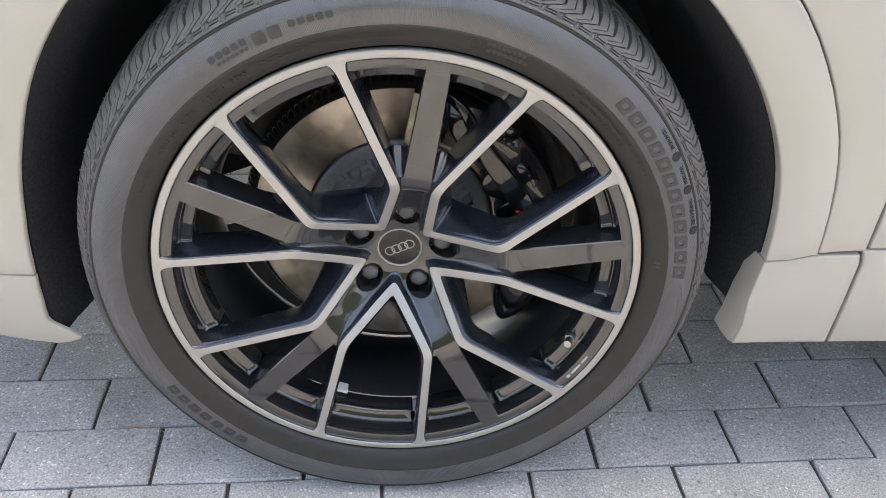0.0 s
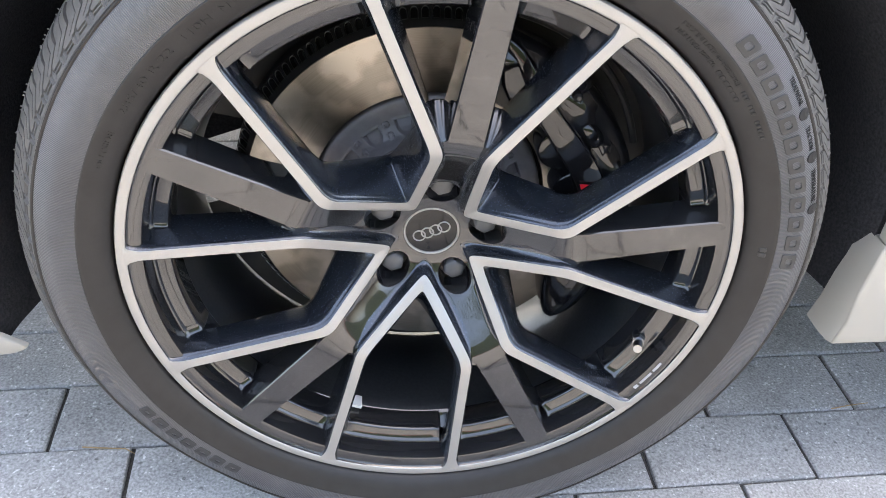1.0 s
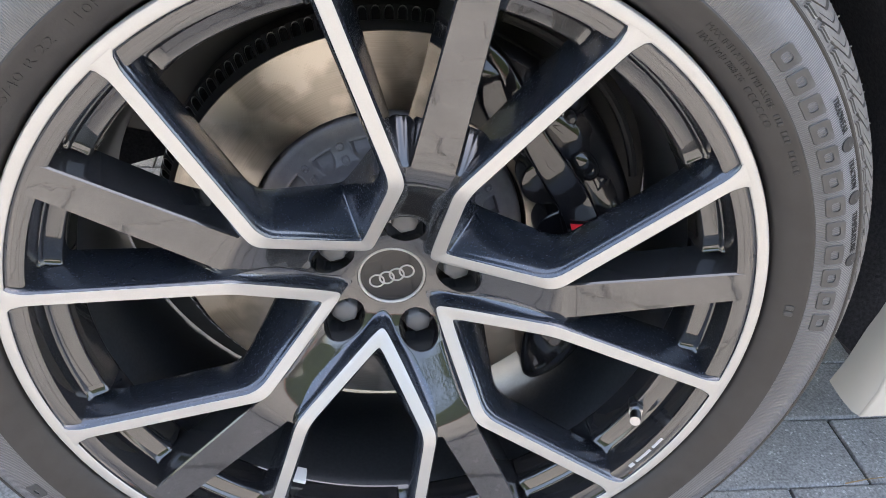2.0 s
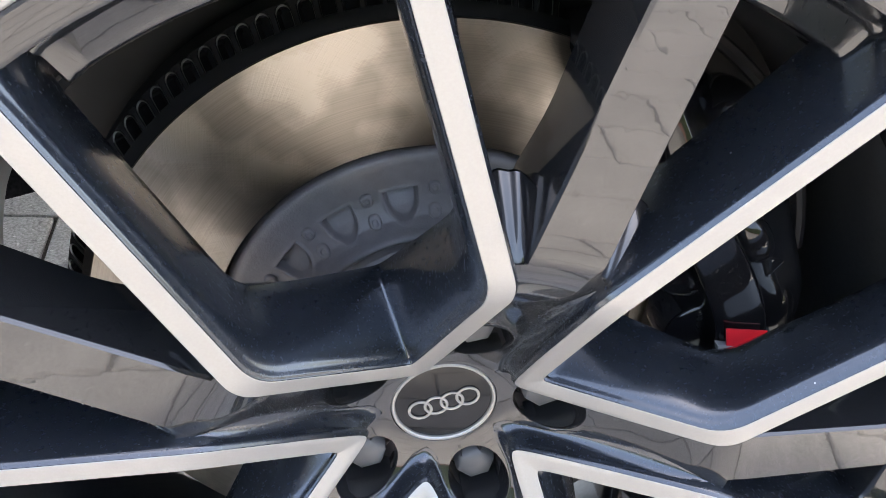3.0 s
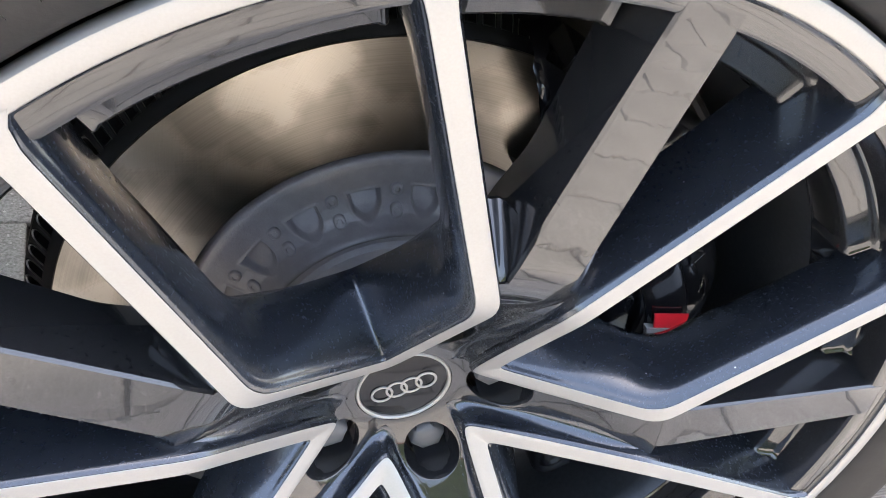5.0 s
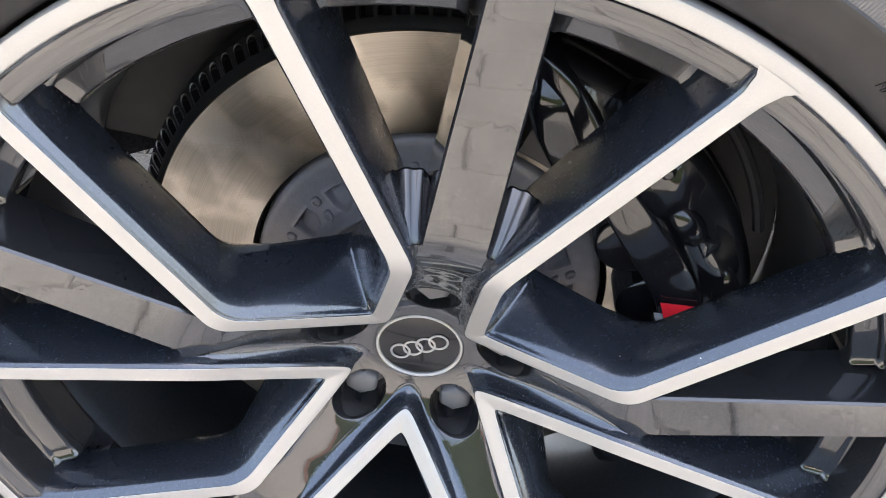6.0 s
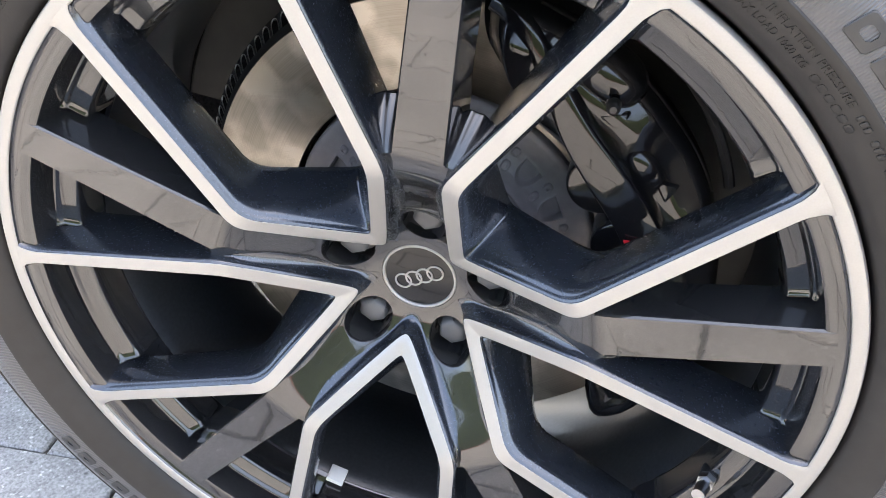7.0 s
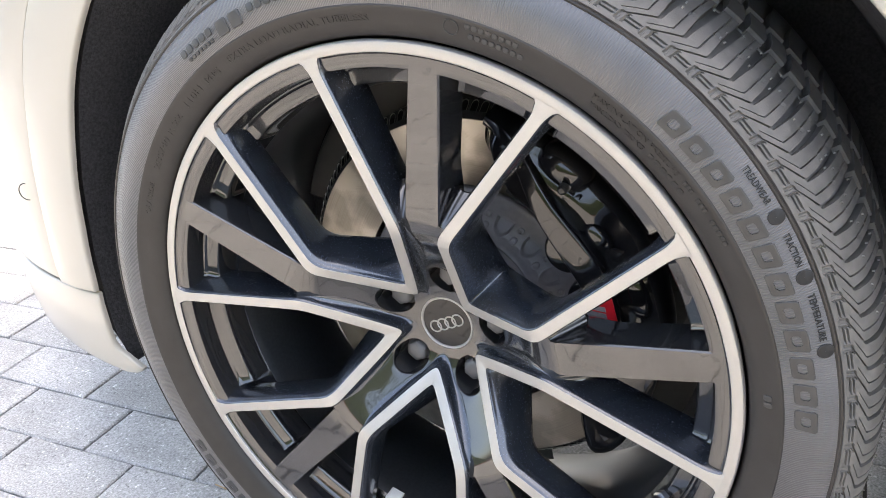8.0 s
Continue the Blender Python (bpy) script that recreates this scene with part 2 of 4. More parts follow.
def empty(name, at, parent=None):
    ob = new(name)
    ob.location = at
    ob.parent = parent
    return ob


def grid(bm, rows, close=False, wrap=False):
    """Quads between rows of points of equal length. close: each row is a loop; wrap: the last row joins the first."""
    vs = [[bm.verts.new(p) for p in row] for row in rows]
    n = len(vs[0])
    for a, b in zip(vs, vs[1:] + (vs[:1] if wrap else [])):
        for i in range(n if close else n - 1):
            j = (i + 1) % n
            try:
                bm.faces.new((a[i], a[j], b[j], b[i]))
            except ValueError:
                pass
    return vs


def revolve(bm, profile, steps=180, start=0.0, end=360.0):
    """Turns (r, y) points about the axle."""
    full = abs(end - start) >= 359.9
    rows = []
    for i in range(steps if full else steps + 1):
        a = radians(start + (end - start) * i / steps)
        rows.append([(r * math.cos(a), y, r * math.sin(a)) for r, y in profile])
    return grid(bm, rows, wrap=full)


def box(bm, centre, size, turn=None, bevel=0.0):
    made = bmesh.ops.create_cube(bm, size=1.0)["verts"]
    m = Matrix.Translation(centre) @ (turn.to_4x4() if turn else Matrix.Identity(4)) @ Matrix.Diagonal((*size, 1))
    bmesh.ops.transform(bm, matrix=m, verts=made)
    if bevel:
        edges = list({e for v in made for e in v.link_edges})
        bmesh.ops.bevel(bm, geom=edges, offset=bevel, segments=2, affect="EDGES", profile=0.6)


def rod(bm, a, b, r1, r2=None, sides=20, cap=True):
    """A cylinder or cone from a to b."""
    a, b = Vector(a), Vector(b)
    q = (b - a).to_track_quat("Z", "Y").to_matrix().to_4x4()
    bmesh.ops.create_cone(bm, cap_ends=cap, segments=sides, radius1=r1, radius2=r1 if r2 is None else r2, depth=(b - a).length,
                          matrix=Matrix.Translation((a + b) / 2) @ q)


def torus(bm, centre, axis, big, small, sides=48, around=10, squash=1.0):
    q = Vector(axis).to_track_quat("Z", "Y").to_matrix()
    rows = []
    for i in range(sides):
        a = 2 * math.pi * i / sides
        row = []
        for j in range(around):
            c = 2 * math.pi * j / around
            p = Vector(((big + small * math.cos(c)) * math.cos(a), (big + small * math.cos(c)) * math.sin(a), small * squash * math.sin(c)))
            row.append(Vector(centre) + q @ p)
        rows.append(row)
    grid(bm, rows, close=True, wrap=True)


def mix(a, b, t):
    return tuple(x + (y - x) * t for x, y in zip(a, b))


def smooth(t):
    t = min(1.0, max(0.0, t))
    return t * t * (3 - 2 * t)


def curve_through(points, x):
    """Straight interpolation in (x, value) pairs."""
    for (x0, v0), (x1, v1) in zip(points, points[1:]):
        if x <= x1:
            return v0 + (v1 - v0) * max(0.0, (x - x0) / (x1 - x0))
    return points[-1][1]


# ---- the car ----
car = tagged(empty("car", (0, 0, 0)), "beige-white car parked on grey block paving, seen at its front wheel", "car")
wheel = empty("wheel", (0, 0, HUB_Z), car)
tagged(wheel, "large black and silver twin-spoke alloy wheel with a wide tyre")


def face_y(r):
    """Depth of the black hub and spoke faces behind the rim's front plane."""
    return curve_through([(0.0, 0.0740), (0.030, 0.0740), (0.034, 0.0736), (0.038, 0.0728), (0.042, 0.0715), (0.047, 0.0694), (0.052, 0.0668), (0.058, 0.0633), (0.066, 0.0581), (0.08, 0.0485), (0.10, 0.035), (0.108, 0.0290), (0.115, 0.0239), (0.121, 0.0198), (0.127, 0.0164), (0.133, 0.0139), (0.14, 0.0121), (0.15, 0.0110), (0.17, 0.0100), (0.286, 0.0038)], r)


# one V spoke in (u along its axis, v across), with the depth y of its front
AI, AO = (0.0572, 0.0, 0.0495), (0.0393, 0.0, 0.0593)


def polar(r, a, y):
    return (r * math.cos(radians(a)), r * math.sin(radians(a)), y)


KI, KO = polar(0.1289, 23.28, 0.0045), polar(0.1296, 28.12, 0.0044)
EI, EO = polar(0.2858, 13.34, -0.0002), polar(0.2858, 15.38, -0.0002)


def rounded_line(a, k, e, bend, flare=0.0):
    """From a by the corner k, rounded off over bend metres, to e."""
    a, k, e = Vector(a), Vector(k), Vector(e)
    d1, d2 = (k - a).normalized(), (e - k).normalized()
    p, q = k - d1 * bend, k + d2 * bend
    pts = [a.lerp(p, i) for i in (0.0, 0.012, 0.024, 0.04, 0.06, 0.085, 0.12, 0.17, 0.25, 0.33, 0.42, 0.5, 0.58, 0.67, 0.75, 0.83, 0.92)]
    pts += [(p.lerp(k, t)).lerp(k.lerp(q, t), t) for t in [i / 6 for i in range(6)]]
    pts += [q.lerp(e, i / 26) for i in range(27)]
    side = Vector((-d2.y, d2.x, 0)) * flare
    for p in pts:
        w = max(0.0, 1 - (e - p).length / 0.015)
        p += side * (w * w)
        if flare:
            r = math.hypot(p.x, p.y)
            p.xy *= 1 + (0.2878 / r - 1) * w * w
    return pts


def spoke_lines(s):
    inner = rounded_line(AI, KI, EI, 0.012, flare=-0.007)
    outer = rounded_line(AO, KO, EO, 0.010, flare=0.0065)
    back_in = rounded_line((0.094, 0.0, 0.084), (0.1355, 0.0502, 0.0432), (0.275, 0.0660, 0.039), 0.014)
    back_out = rounded_line((0.060, 0.0, 0.098), (0.136, 0.064, 0.052), (0.272, 0.0840, 0.044), 0.012)
    # the inner corner at the hub is rounded, and the openings have rounded corners at the rim
    for line, knee, start, bend in ((inner, KI, AI, 0.0018), (outer, KO, AO, 0.0036)):
        for p in line:
            off = (math.hypot(p.y, bend) - p.y) * smooth((0.030 - p.y) / 0.02)
            p.x += off * (knee[0] - start[0]) / knee[1]
            p.z += off * (knee[2] - start[2]) / knee[1]
    for line, slope in ((back_in, (0.83, -0.81)), (back_out, (1.19, -0.72))):
        for p in line:
            off = (math.hypot(p.y, 0.004) - p.y) * smooth((0.034 - p.y) / 0.02)
            p.x, p.z = p.x + off * slope[0], p.z + off * slope[1]
    for p in back_in:
        p.y -= 0.017 * max(0.0, (p.x - 0.236) / 0.039) ** 2.4
    for p in back_out:
        p.y += 0.006 * max(0.0, (p.x - 0.240) / 0.032) ** 2.4
    flip = lambda ps: [Vector((p.x, s * p.y, p.z)) for p in ps]
    return flip(inner), flip(outer), flip(back_in), flip(back_out)


def placed(p, axis):
    """From (u, v, depth) of a spoke with its axis at that angle to the wheel's x, y, z."""
    c, s = math.cos(radians(axis)), math.sin(radians(axis))
    return (p[0] * c - p[1] * s, p[2], p[0] * s + p[1] * c)


def v_face(axis):
    bm = bmesh.new()
    for s in (1, -1):
        i, o, _, _ = spoke_lines(s)
        rows = []
        for a, b in zip(i, o):
            rows.append([placed(p, axis) for p in (a + Vector((0, 0, .0003)), a.lerp(b, 0.03), a.lerp(b, 0.35), a.lerp(b, 0.65), a.lerp(b, 0.97), b + Vector((0, 0, .0003)))])
        grid(bm, rows)
    bmesh.ops.remove_doubles(bm, verts=bm.verts, dist=0.0002)
    return bm


def v_body(axis):
    bm = bmesh.new()
    for s in (1, -1):
        i, o, bi, bo = spoke_lines(s)
        rows = []
        for a, b, c, d in zip(i, o, bi, bo):
            inward = (a - b).normalized()
            row = [a + Vector((0, 0, 0.0006)), a + inward * 0.0003 + Vector((0, 0, 0.0012)), a + inward * 0.0007 + Vector((0, 0, 0.0015)), a + inward * 0.0016 + Vector((0, 0, 0.0024)), a + inward * 0.0020 + Vector((0, 0, 0.0040))]
            row += [row[4].lerp(c, t) + inward * (0.0100 * t ** 0.65 * (1 - t) ** 1.15) for t in (0.03, 0.07, 0.12, 0.2, 0.3, 0.42, 0.56, 0.75, 0.92)]
            row += [c + (d - c) * 0.04 + Vector((0, 0, 0.003)), c.lerp(d, 0.5) + Vector((0, 0, 0.006)), d + (c - d) * 0.04 + Vector((0, 0, 0.003))]
            top = b - inward * 0.0017 + Vector((0, 0, 0.0036))
            row += [top.lerp(d, t) for t in (0.92, 0.6, 0.3, 0.1, 0.0)] + [b - inward * 0.0012 + Vector((0, 0, 0.0022)), b - inward * 0.0005 + Vector((0, 0, 0.0014)), b + Vector((0, 0, 0.0006))]
            rows.append([placed(p, axis) for p in row])
        grid(bm, rows)
    bmesh.ops.remove_doubles(bm, verts=bm.verts, dist=0.0002)
    return bm


for axis in V_AXES:
    part("v_spoke", v_body(axis), SATIN_BLACK, wheel, "deep blue-black V spoke wall", sharp=40)
    part("machined_face", v_face(axis), SILVER, wheel, "bright machined spoke face")


def hub_fillet(axis):
    """The hollow rounding from a V spoke's outer edge down to the hub's face."""
    bm = bmesh.new()
    hole = Vector((0.056 * math.cos(radians(36)), 0.056 * math.sin(radians(36))))
    for s in (1, -1):
        i, o, _, _ = spoke_lines(s)
        rows = []
        for a, b in zip(i, o):
            out = (b - a).xy.normalized()
            gap = (Vector((b.x, abs(b.y))) - hole).length - 0.0172
            wide = min(0.0085, gap - 0.0006) * smooth((0.137 - b.xy.length) / 0.035) + 0.0003
            foot = b.xy + out * wide
            fall = face_y(foot.length) - b.z
            if fall < 0.0016 or b.xy.length > 0.135:
                break
            row = []
            for f in (0.0, 0.06, 0.14, 0.26, 0.4, 0.55, 0.7, 0.85, 1.0):
                p = b.xy + out * (wide * f)
                row.append(placed((p.x, p.y, b.z + 0.0012 + (fall - 0.0014) * math.sqrt(1 - (1 - f) ** 2)), axis))
            rows.append(row)
        grid(bm, rows)
    bmesh.ops.remove_doubles(bm, verts=bm.verts, dist=0.0002)
    return bm


for axis in V_AXES:
    part("spoke_fillet", hub_fillet(axis), SATIN_BLACK, wheel, "rounded blue-black fillet between V spoke and hub", sharp=60)


def v_mid_angle(r):
    """Angle, from a V spoke's axis, of the middle of its silver band at radius r."""
    pts = []
    i, o, _, _ = spoke_lines(1)
    for a, b in zip(i, o):
        m = a.lerp(b, 0.5)
        pts.append((math.hypot(m.x, m.y), math.degrees(math.atan2(m.y, m.x))))
    return curve_through(pts, r) if r > pts[0][0] else 0.0


BOLT_R, HOLE = 0.056, 0.0172


def black_spoke_top(axis):
    """The hub sector and flat black spoke, in (u, v) along its axis, with the round hole for its bolt."""
    from mathutils.geometry import delaunay_2d_cdt
    half = []
    for r in np.linspace(0.0295, 0.139, 30):
        a = 36 - v_mid_angle(r)
        half.append((r * math.cos(radians(a)), r * math.sin(radians(a))))
    for r in np.linspace(0.1395, 0.2862, 26):
        w = curve_through([(0.1395, 0.0160), (0.2862, 0.0126)], r)
        half.append((math.sqrt(r * r - w * w), w))
    outer = [(math.hypot(*half[-1]) * math.cos(radians(a)), math.hypot(*half[-1]) * math.sin(radians(a))) for a in (1.5, 0.0, -1.5)]
    inner = [(0.0295 * math.cos(radians(a)), 0.0295 * math.sin(radians(a))) for a in (-28, -20, -12, -4, 4, 12, 20, 28)]
    loop = half + outer + [(u, -v) for u, v in reversed(half)] + inner
    ring = [(BOLT_R + HOLE * 1.05 * math.cos(2 * math.pi * k / 40), HOLE * math.sin(2 * math.pi * k / 40)) for k in range(40)]
    pts = [Vector(p) for p in loop + ring]
    edges = [(k, (k + 1) % len(loop)) for k in range(len(loop))]
    edges += [(len(loop) + k, len(loop) + (k + 1) % 40) for k in range(40)]
    for r in np.arange(0.034, 0.283, 0.005):
        limit = (36 - v_mid_angle(r)) if r < 0.139 else math.degrees(0.0150 / r)
        for f in np.linspace(-0.92, 0.92, 9):
            p = (r * math.cos(radians(limit * f)), r * math.sin(radians(limit * f)))
            if math.hypot(p[0] - BOLT_R, p[1]) > HOLE + 0.003:
                pts.append(Vector(p))
    verts, _, faces, *_ = delaunay_2d_cdt(pts, edges, [], 0, 1e-6)
    bm = bmesh.new()
    vs = [bm.verts.new(placed((p.x, p.y, face_y(p.length)), axis)) for p in verts]

    def inside(p):
        hit, n = False, len(loop)
        for k in range(n):
            (x0, y0), (x1, y1) = loop[k], loop[(k + 1) % n]
            if (y0 > p.y) != (y1 > p.y) and p.x < x0 + (x1 - x0) * (p.y - y0) / (y1 - y0):
                hit = not hit
        return hit
    for f in faces:
        c = sum((verts[k] for k in f), Vector((0, 0))) / len(f)
        if inside(c) and math.hypot((c.x - BOLT_R) / 1.05, c.y) > HOLE * 0.999:
            try:
                bm.faces.new([vs[k] for k in f])
            except ValueError:
                pass
    # the walls of the bolt hole, rounded at the rim
    rows = []
    for k in range(40):
        a = 2 * math.pi * k / 40
        row = []
        for f, dy in ((1.0, 0.0), (0.990, 0.0002), (0.978, 0.0008), (0.968, 0.0018), (0.962, 0.004), (0.93, 0.03)):
            u, v = BOLT_R + HOLE * 1.05 * math.cos(a), HOLE * math.sin(a)
            y0 = face_y(math.hypot(u, v)) + dy
            row.append(placed((BOLT_R + (u - BOLT_R) * f, v * f, min(y0, 0.088) if f > 0.94 else 0.088), axis))
        rows.append(row)
    grid(bm, rows, wrap=True)
    # side walls of the free part of the spoke, and the hollow beside its root
    for s in (1, -1):
        rows = []
        for r in np.linspace(0.1395, 0.2862, 26):
            w = curve_through([(0.1395, 0.0160), (0.2862, 0.0126)], r)
            u, y = math.sqrt(r * r - w * w), face_y(r)
            deep = 0.043 + 0.011 * smooth((0.2 - r) / 0.05)
            rows.append([placed(p, axis) for p in ((u, s * w, y), (u, s * (w + 0.0012), y + 0.0016), (u, s * (w + 0.003), y + 0.5 * (deep - y)), (u, s * (w + 0.0045), deep), (u, s * (w - 0.004), deep + 0.004), (u, 0, deep + 0.005))])
        grid(bm, rows)
        rows = []
        for k in range(13):
            t = k / 12
            r = 0.1375 + 0.0285 * t
            y = 0.0135 + 0.0185 * t ** 1.4
            a0 = math.degrees(math.asin(0.0168 / r))
            a1 = 36 - (v_mid_angle(r) + 1.4)
            row = []
            for f in np.linspace(0, 1, 29):
                edge = 0.0135 + 0.004 * t
                deep = y + 0.007 * t
                row.append(placed(polar(r, s * (a0 + (a1 - a0) * f), edge + (deep - edge) * (1 - abs(2 * f - 1) ** 5) + 0.0005 * t * math.sin(19 * f + 2.2)), axis))
            rows.append(row)
        last = rows[-1]
        rows.append([(p[0] * 1.001, p[1] + 0.0015, p[2] * 1.001) for p in last])
        rows.append([(p[0] * 0.94, p[1] + 0.014, p[2] * 0.94) for p in last])
        grid(bm, rows)
    bmesh.ops.remove_doubles(bm, verts=bm.verts, dist=0.00005)
    return bm


for axis in V_AXES:
    part("flat_spoke", black_spoke_top(axis + 36), GLOSS_BLACK, wheel, "glossy black flat spoke", sharp=30)

# rim: bright front ring, then the black stepped barrel behind it
bm = bmesh.new()
revolve(bm, [(0.2946, 0.0105), (0.2958, 0.0052), (0.2958, 0.0028), (0.2953, 0.0012), (0.2944, 0.0002), (0.2935, 0.0), (0.2866, 0.0), (0.2860, 0.0004), (0.2856, 0.0012)], 240)
part("rim_ring", bm, SILVER, wheel, "bright machined outer ring")
bm = bmesh.new()
revolve(bm, [(0.2856, 0.0010), (0.2850, 0.0026), (0.2838, 0.0036), (0.2742, 0.0048), (0.2727, 0.0056), (0.2720, 0.0080), (0.2705, 0.020), (0.2690, 0.032), (0.2665, 0.045), (0.2600, 0.053), (0.2535, 0.0565), (0.2515, 0.060), (0.2600, 0.0700), (0.2790, 0.0500), (0.2800, 0.0180), (0.2930, 0.0150), (0.2946, 0.0105)], 240)
part("rim_barrel", bm, GLOSS_BLACK, wheel, "glossy black rim barrel", sharp=28)
bm = bmesh.new()
revolve(bm, [(0.2514, 0.0605), (0.2490, 0.066), (0.2450, 0.0800), (0.2425, 0.1100), (0.2420, 0.1300), (0.2432, 0.1500), (0.2470, 0.1750), (0.2620, 0.2150), (0.2780, 0.2450), (0.2960, 0.2500), (0.2975, 0.2440), (0.2800, 0.2300), (0.2640, 0.1700), (0.2640, 0.0800), (0.2514, 0.0605)], 160)
part("inner_barrel", bm, BARREL, wheel, "satin blue-black inner barrel", sharp=40)
LEDGE = [(0.2712, 0.0262), (0.2694, 0.0266), (0.2680, 0.0276), (0.2672, 0.0292), (0.2662, 0.0302), (0.2556, 0.0314), (0.2544, 0.0322), (0.2533, 0.0344), (0.2524, 0.0420), (0.2512, 0.0580)]


def ledge(a0, a1):
    """A step in the barrel between two spokes, with rounded ends."""
    bm = bmesh.new()
    rows = []
    stops = [(0.0, 0.030, 0.012), (0.15, 0.006, 0.003), (0.35, 0.0008, 0.0), (0.55, -0.0008, -0.0004), (0.8, -0.0014, -0.0006), (1.05, -0.0010, -0.0004), (1.3, 0.0, 0.0)]
    angles = [(a0 + d, y, r) for d, y, r in stops] + [(a0 + 1.3 + (a1 - a0 - 2.6) * k / 14, 0, 0) for k in range(1, 14)] + [(a1 - d, y, r) for d, y, r in reversed(stops)]
    for a, dy, dr in angles:
        c, s = math.cos(radians(a)), math.sin(radians(a))
        rows.append([((r + dr) * c, y + dy, (r + dr) * s) for r, y in LEDGE])
    grid(bm, rows)
    return bm


for axis in V_AXES:
    for a0, a1 in ((-12.9, 12.9), (16.8, 32.4), (39.6, 55.2)):
        part("rim_ledge", ledge(axis + a0, axis + a1), GLOSS_BLACK, wheel, sharp=45)

# hub face under the spoke roots
bm = bmesh.new()
revolve(bm, [(0.0285, 0.0760), (0.0300, face_y(0.030) + 0.0006), (0.0340, face_y(0.034) + 0.0006), (0.0380, face_y(0.038) + 0.0006), (0.0384, 0.0785)], 90)
for axis in V_AXES:
    rows = []
    for r in np.linspace(0.030, 0.048, 10):
        rows.append([placed(polar(r, f * 5.5, face_y(r) + 0.0007), axis) for f in (-1, -0.5, 0, 0.5, 1)])
    grid(bm, rows)
part("hub_face", bm, GLOSS_BLACK, wheel)
# centre cap
bm = bmesh.new()
revolve(bm, [(0.0005, 0.0747), (0.012, 0.0748), (0.0266, 0.0755), (0.0270, 0.0770)], 64)
part("cap_disc", bm, CAP_BLACK, wheel, "glossy black centre cap")
bm = bmesh.new()
revolve(bm, [(0.0267, 0.0760), (0.0269, 0.0744), (0.0276, 0.0737), (0.0286, 0.0737), (0.0291, 0.0743), (0.0293, 0.0785)], 64)
part("cap_ring", bm, SILVER, wheel, "silver ring round the centre cap")
for k in range(4):
    bm = bmesh.new()
    d = (k - 1.5) * 0.0091
    tilt = radians(24)
    torus(bm, (d * math.cos(tilt), 0.0744, d * math.sin(tilt)), (0, 1, 0), 0.0061, 0.00085, 40, 8, 0.9)
    part("emblem_ring", bm, SILVER, wheel, "silver ring of the cap emblem")

for axis in V_AXES:
    bm = bmesh.new()
    c = placed((BOLT_R, 0, 0), axis + 36)
    q = lambda y, r, n=6, tw=0: [(c[0] + r * math.cos(2 * math.pi * k / n + tw), y, c[2] + r * math.sin(2 * math.pi * k / n + tw)) for k in range(n)]
    tw = radians(axis * 1.7)
    grid(bm, [q(0.088, 0.0125, 6, tw), q(0.076, 0.0125, 6, tw), q(0.0735, 0.0108, 6, tw), q(0.0722, 0.0075, 6, tw), q(0.0717, 0.003, 6, tw)], close=True)
    bm.verts.ensure_lookup_table()
    bm.faces.new(bm.verts[-6:])
    bmesh.ops.bevel(bm, geom=[e for e in bm.edges if abs((e.verts[0].co - e.verts[1].co).y) > 0.008], offset=0.0018, segments=2, affect="EDGES")
    part("lug_bolt", bm, BOLT, wheel, "black hexagonal lug bolt cap", sharp=50)

# brake disc
brake = empty("brake_disc", (0, 0, HUB_Z), car)
tagged(brake, "worn vented steel brake disc with a dark grey hat")
DISC_Y, DISC_R = 0.1363, 0.1944
bm = bmesh.new()
revolve(bm, [(0.1262, DISC_Y + 0.02), (0.1262, DISC_Y + 0.0005), (0.1266, DISC_Y), (DISC_R - 0.0006, DISC_Y), (DISC_R, DISC_Y + 0.0008)], 240)
part("friction_ring", bm, DISC, brake, "brushed steel friction ring with a bronze sheen")
bm = bmesh.new()
rows, SLOTS, FINE = [], 118, 10
for i in range(SLOTS * FINE):
    a = 2 * math.pi * i / (SLOTS * FINE)
    f = (i % FINE) / FINE * 2 - 1
    row = [(DISC_R, DISC_Y + 0.0008), (0.1960, DISC_Y + 0.003), (0.1985, DISC_Y + 0.006), (0.1992, DISC_Y + 0.0085)]
    for k in range(13):
        y = k / 12
        arch = 0.68 * math.sqrt(max(0.0, 1 - max(0.0, (y - 0.6) / 0.4) ** 2))
        hole = abs(f) < arch and 0.02 < y < 0.99
        row.append((0.1995 + 0.0085 * y - (0.004 if hole else 0.0), DISC_Y + 0.009 + 0.010 * y + (0.010 if hole else 0.0)))
    row += [(0.2088, DISC_Y + 0.020), (0.2090, DISC_Y + 0.040), (0.198, DISC_Y + 0.044), (0.12, DISC_Y + 0.044)]
    rows.append([(r * math.cos(a), y, r * math.sin(a)) for r, y in row])
grid(bm, rows, wrap=True)
part("vented_edge", bm, COATED, brake, "black coated disc edge with vent slots", sharp=30)
# bright metal lips of the slots
bm = bmesh.new()
path = [(-0.68, 0.0), (-0.68, 0.3), (-0.68, 0.55)] + [(0.68 * math.cos(radians(c)), 0.6 + 0.4 * math.sin(radians(c))) for c in (160, 135, 110, 90, 70, 45, 20)] + [(0.68, 0.55), (0.68, 0.3), (0.68, 0.0)]
rows = []
for f, y in path:
    a = radians(f * 180.0 / SLOTS)
    r = 0.1995 + 0.0085 * y
    rows.append([((r + 0.0006 * math.cos(c)) * math.cos(a), DISC_Y + 0.009 + 0.010 * y + 0.0006 * math.sin(c), (r + 0.0006 * math.cos(c)) * math.sin(a)) for c in [2 * math.pi * q / 5 for q in range(5)]])
grid(bm, rows, close=True)
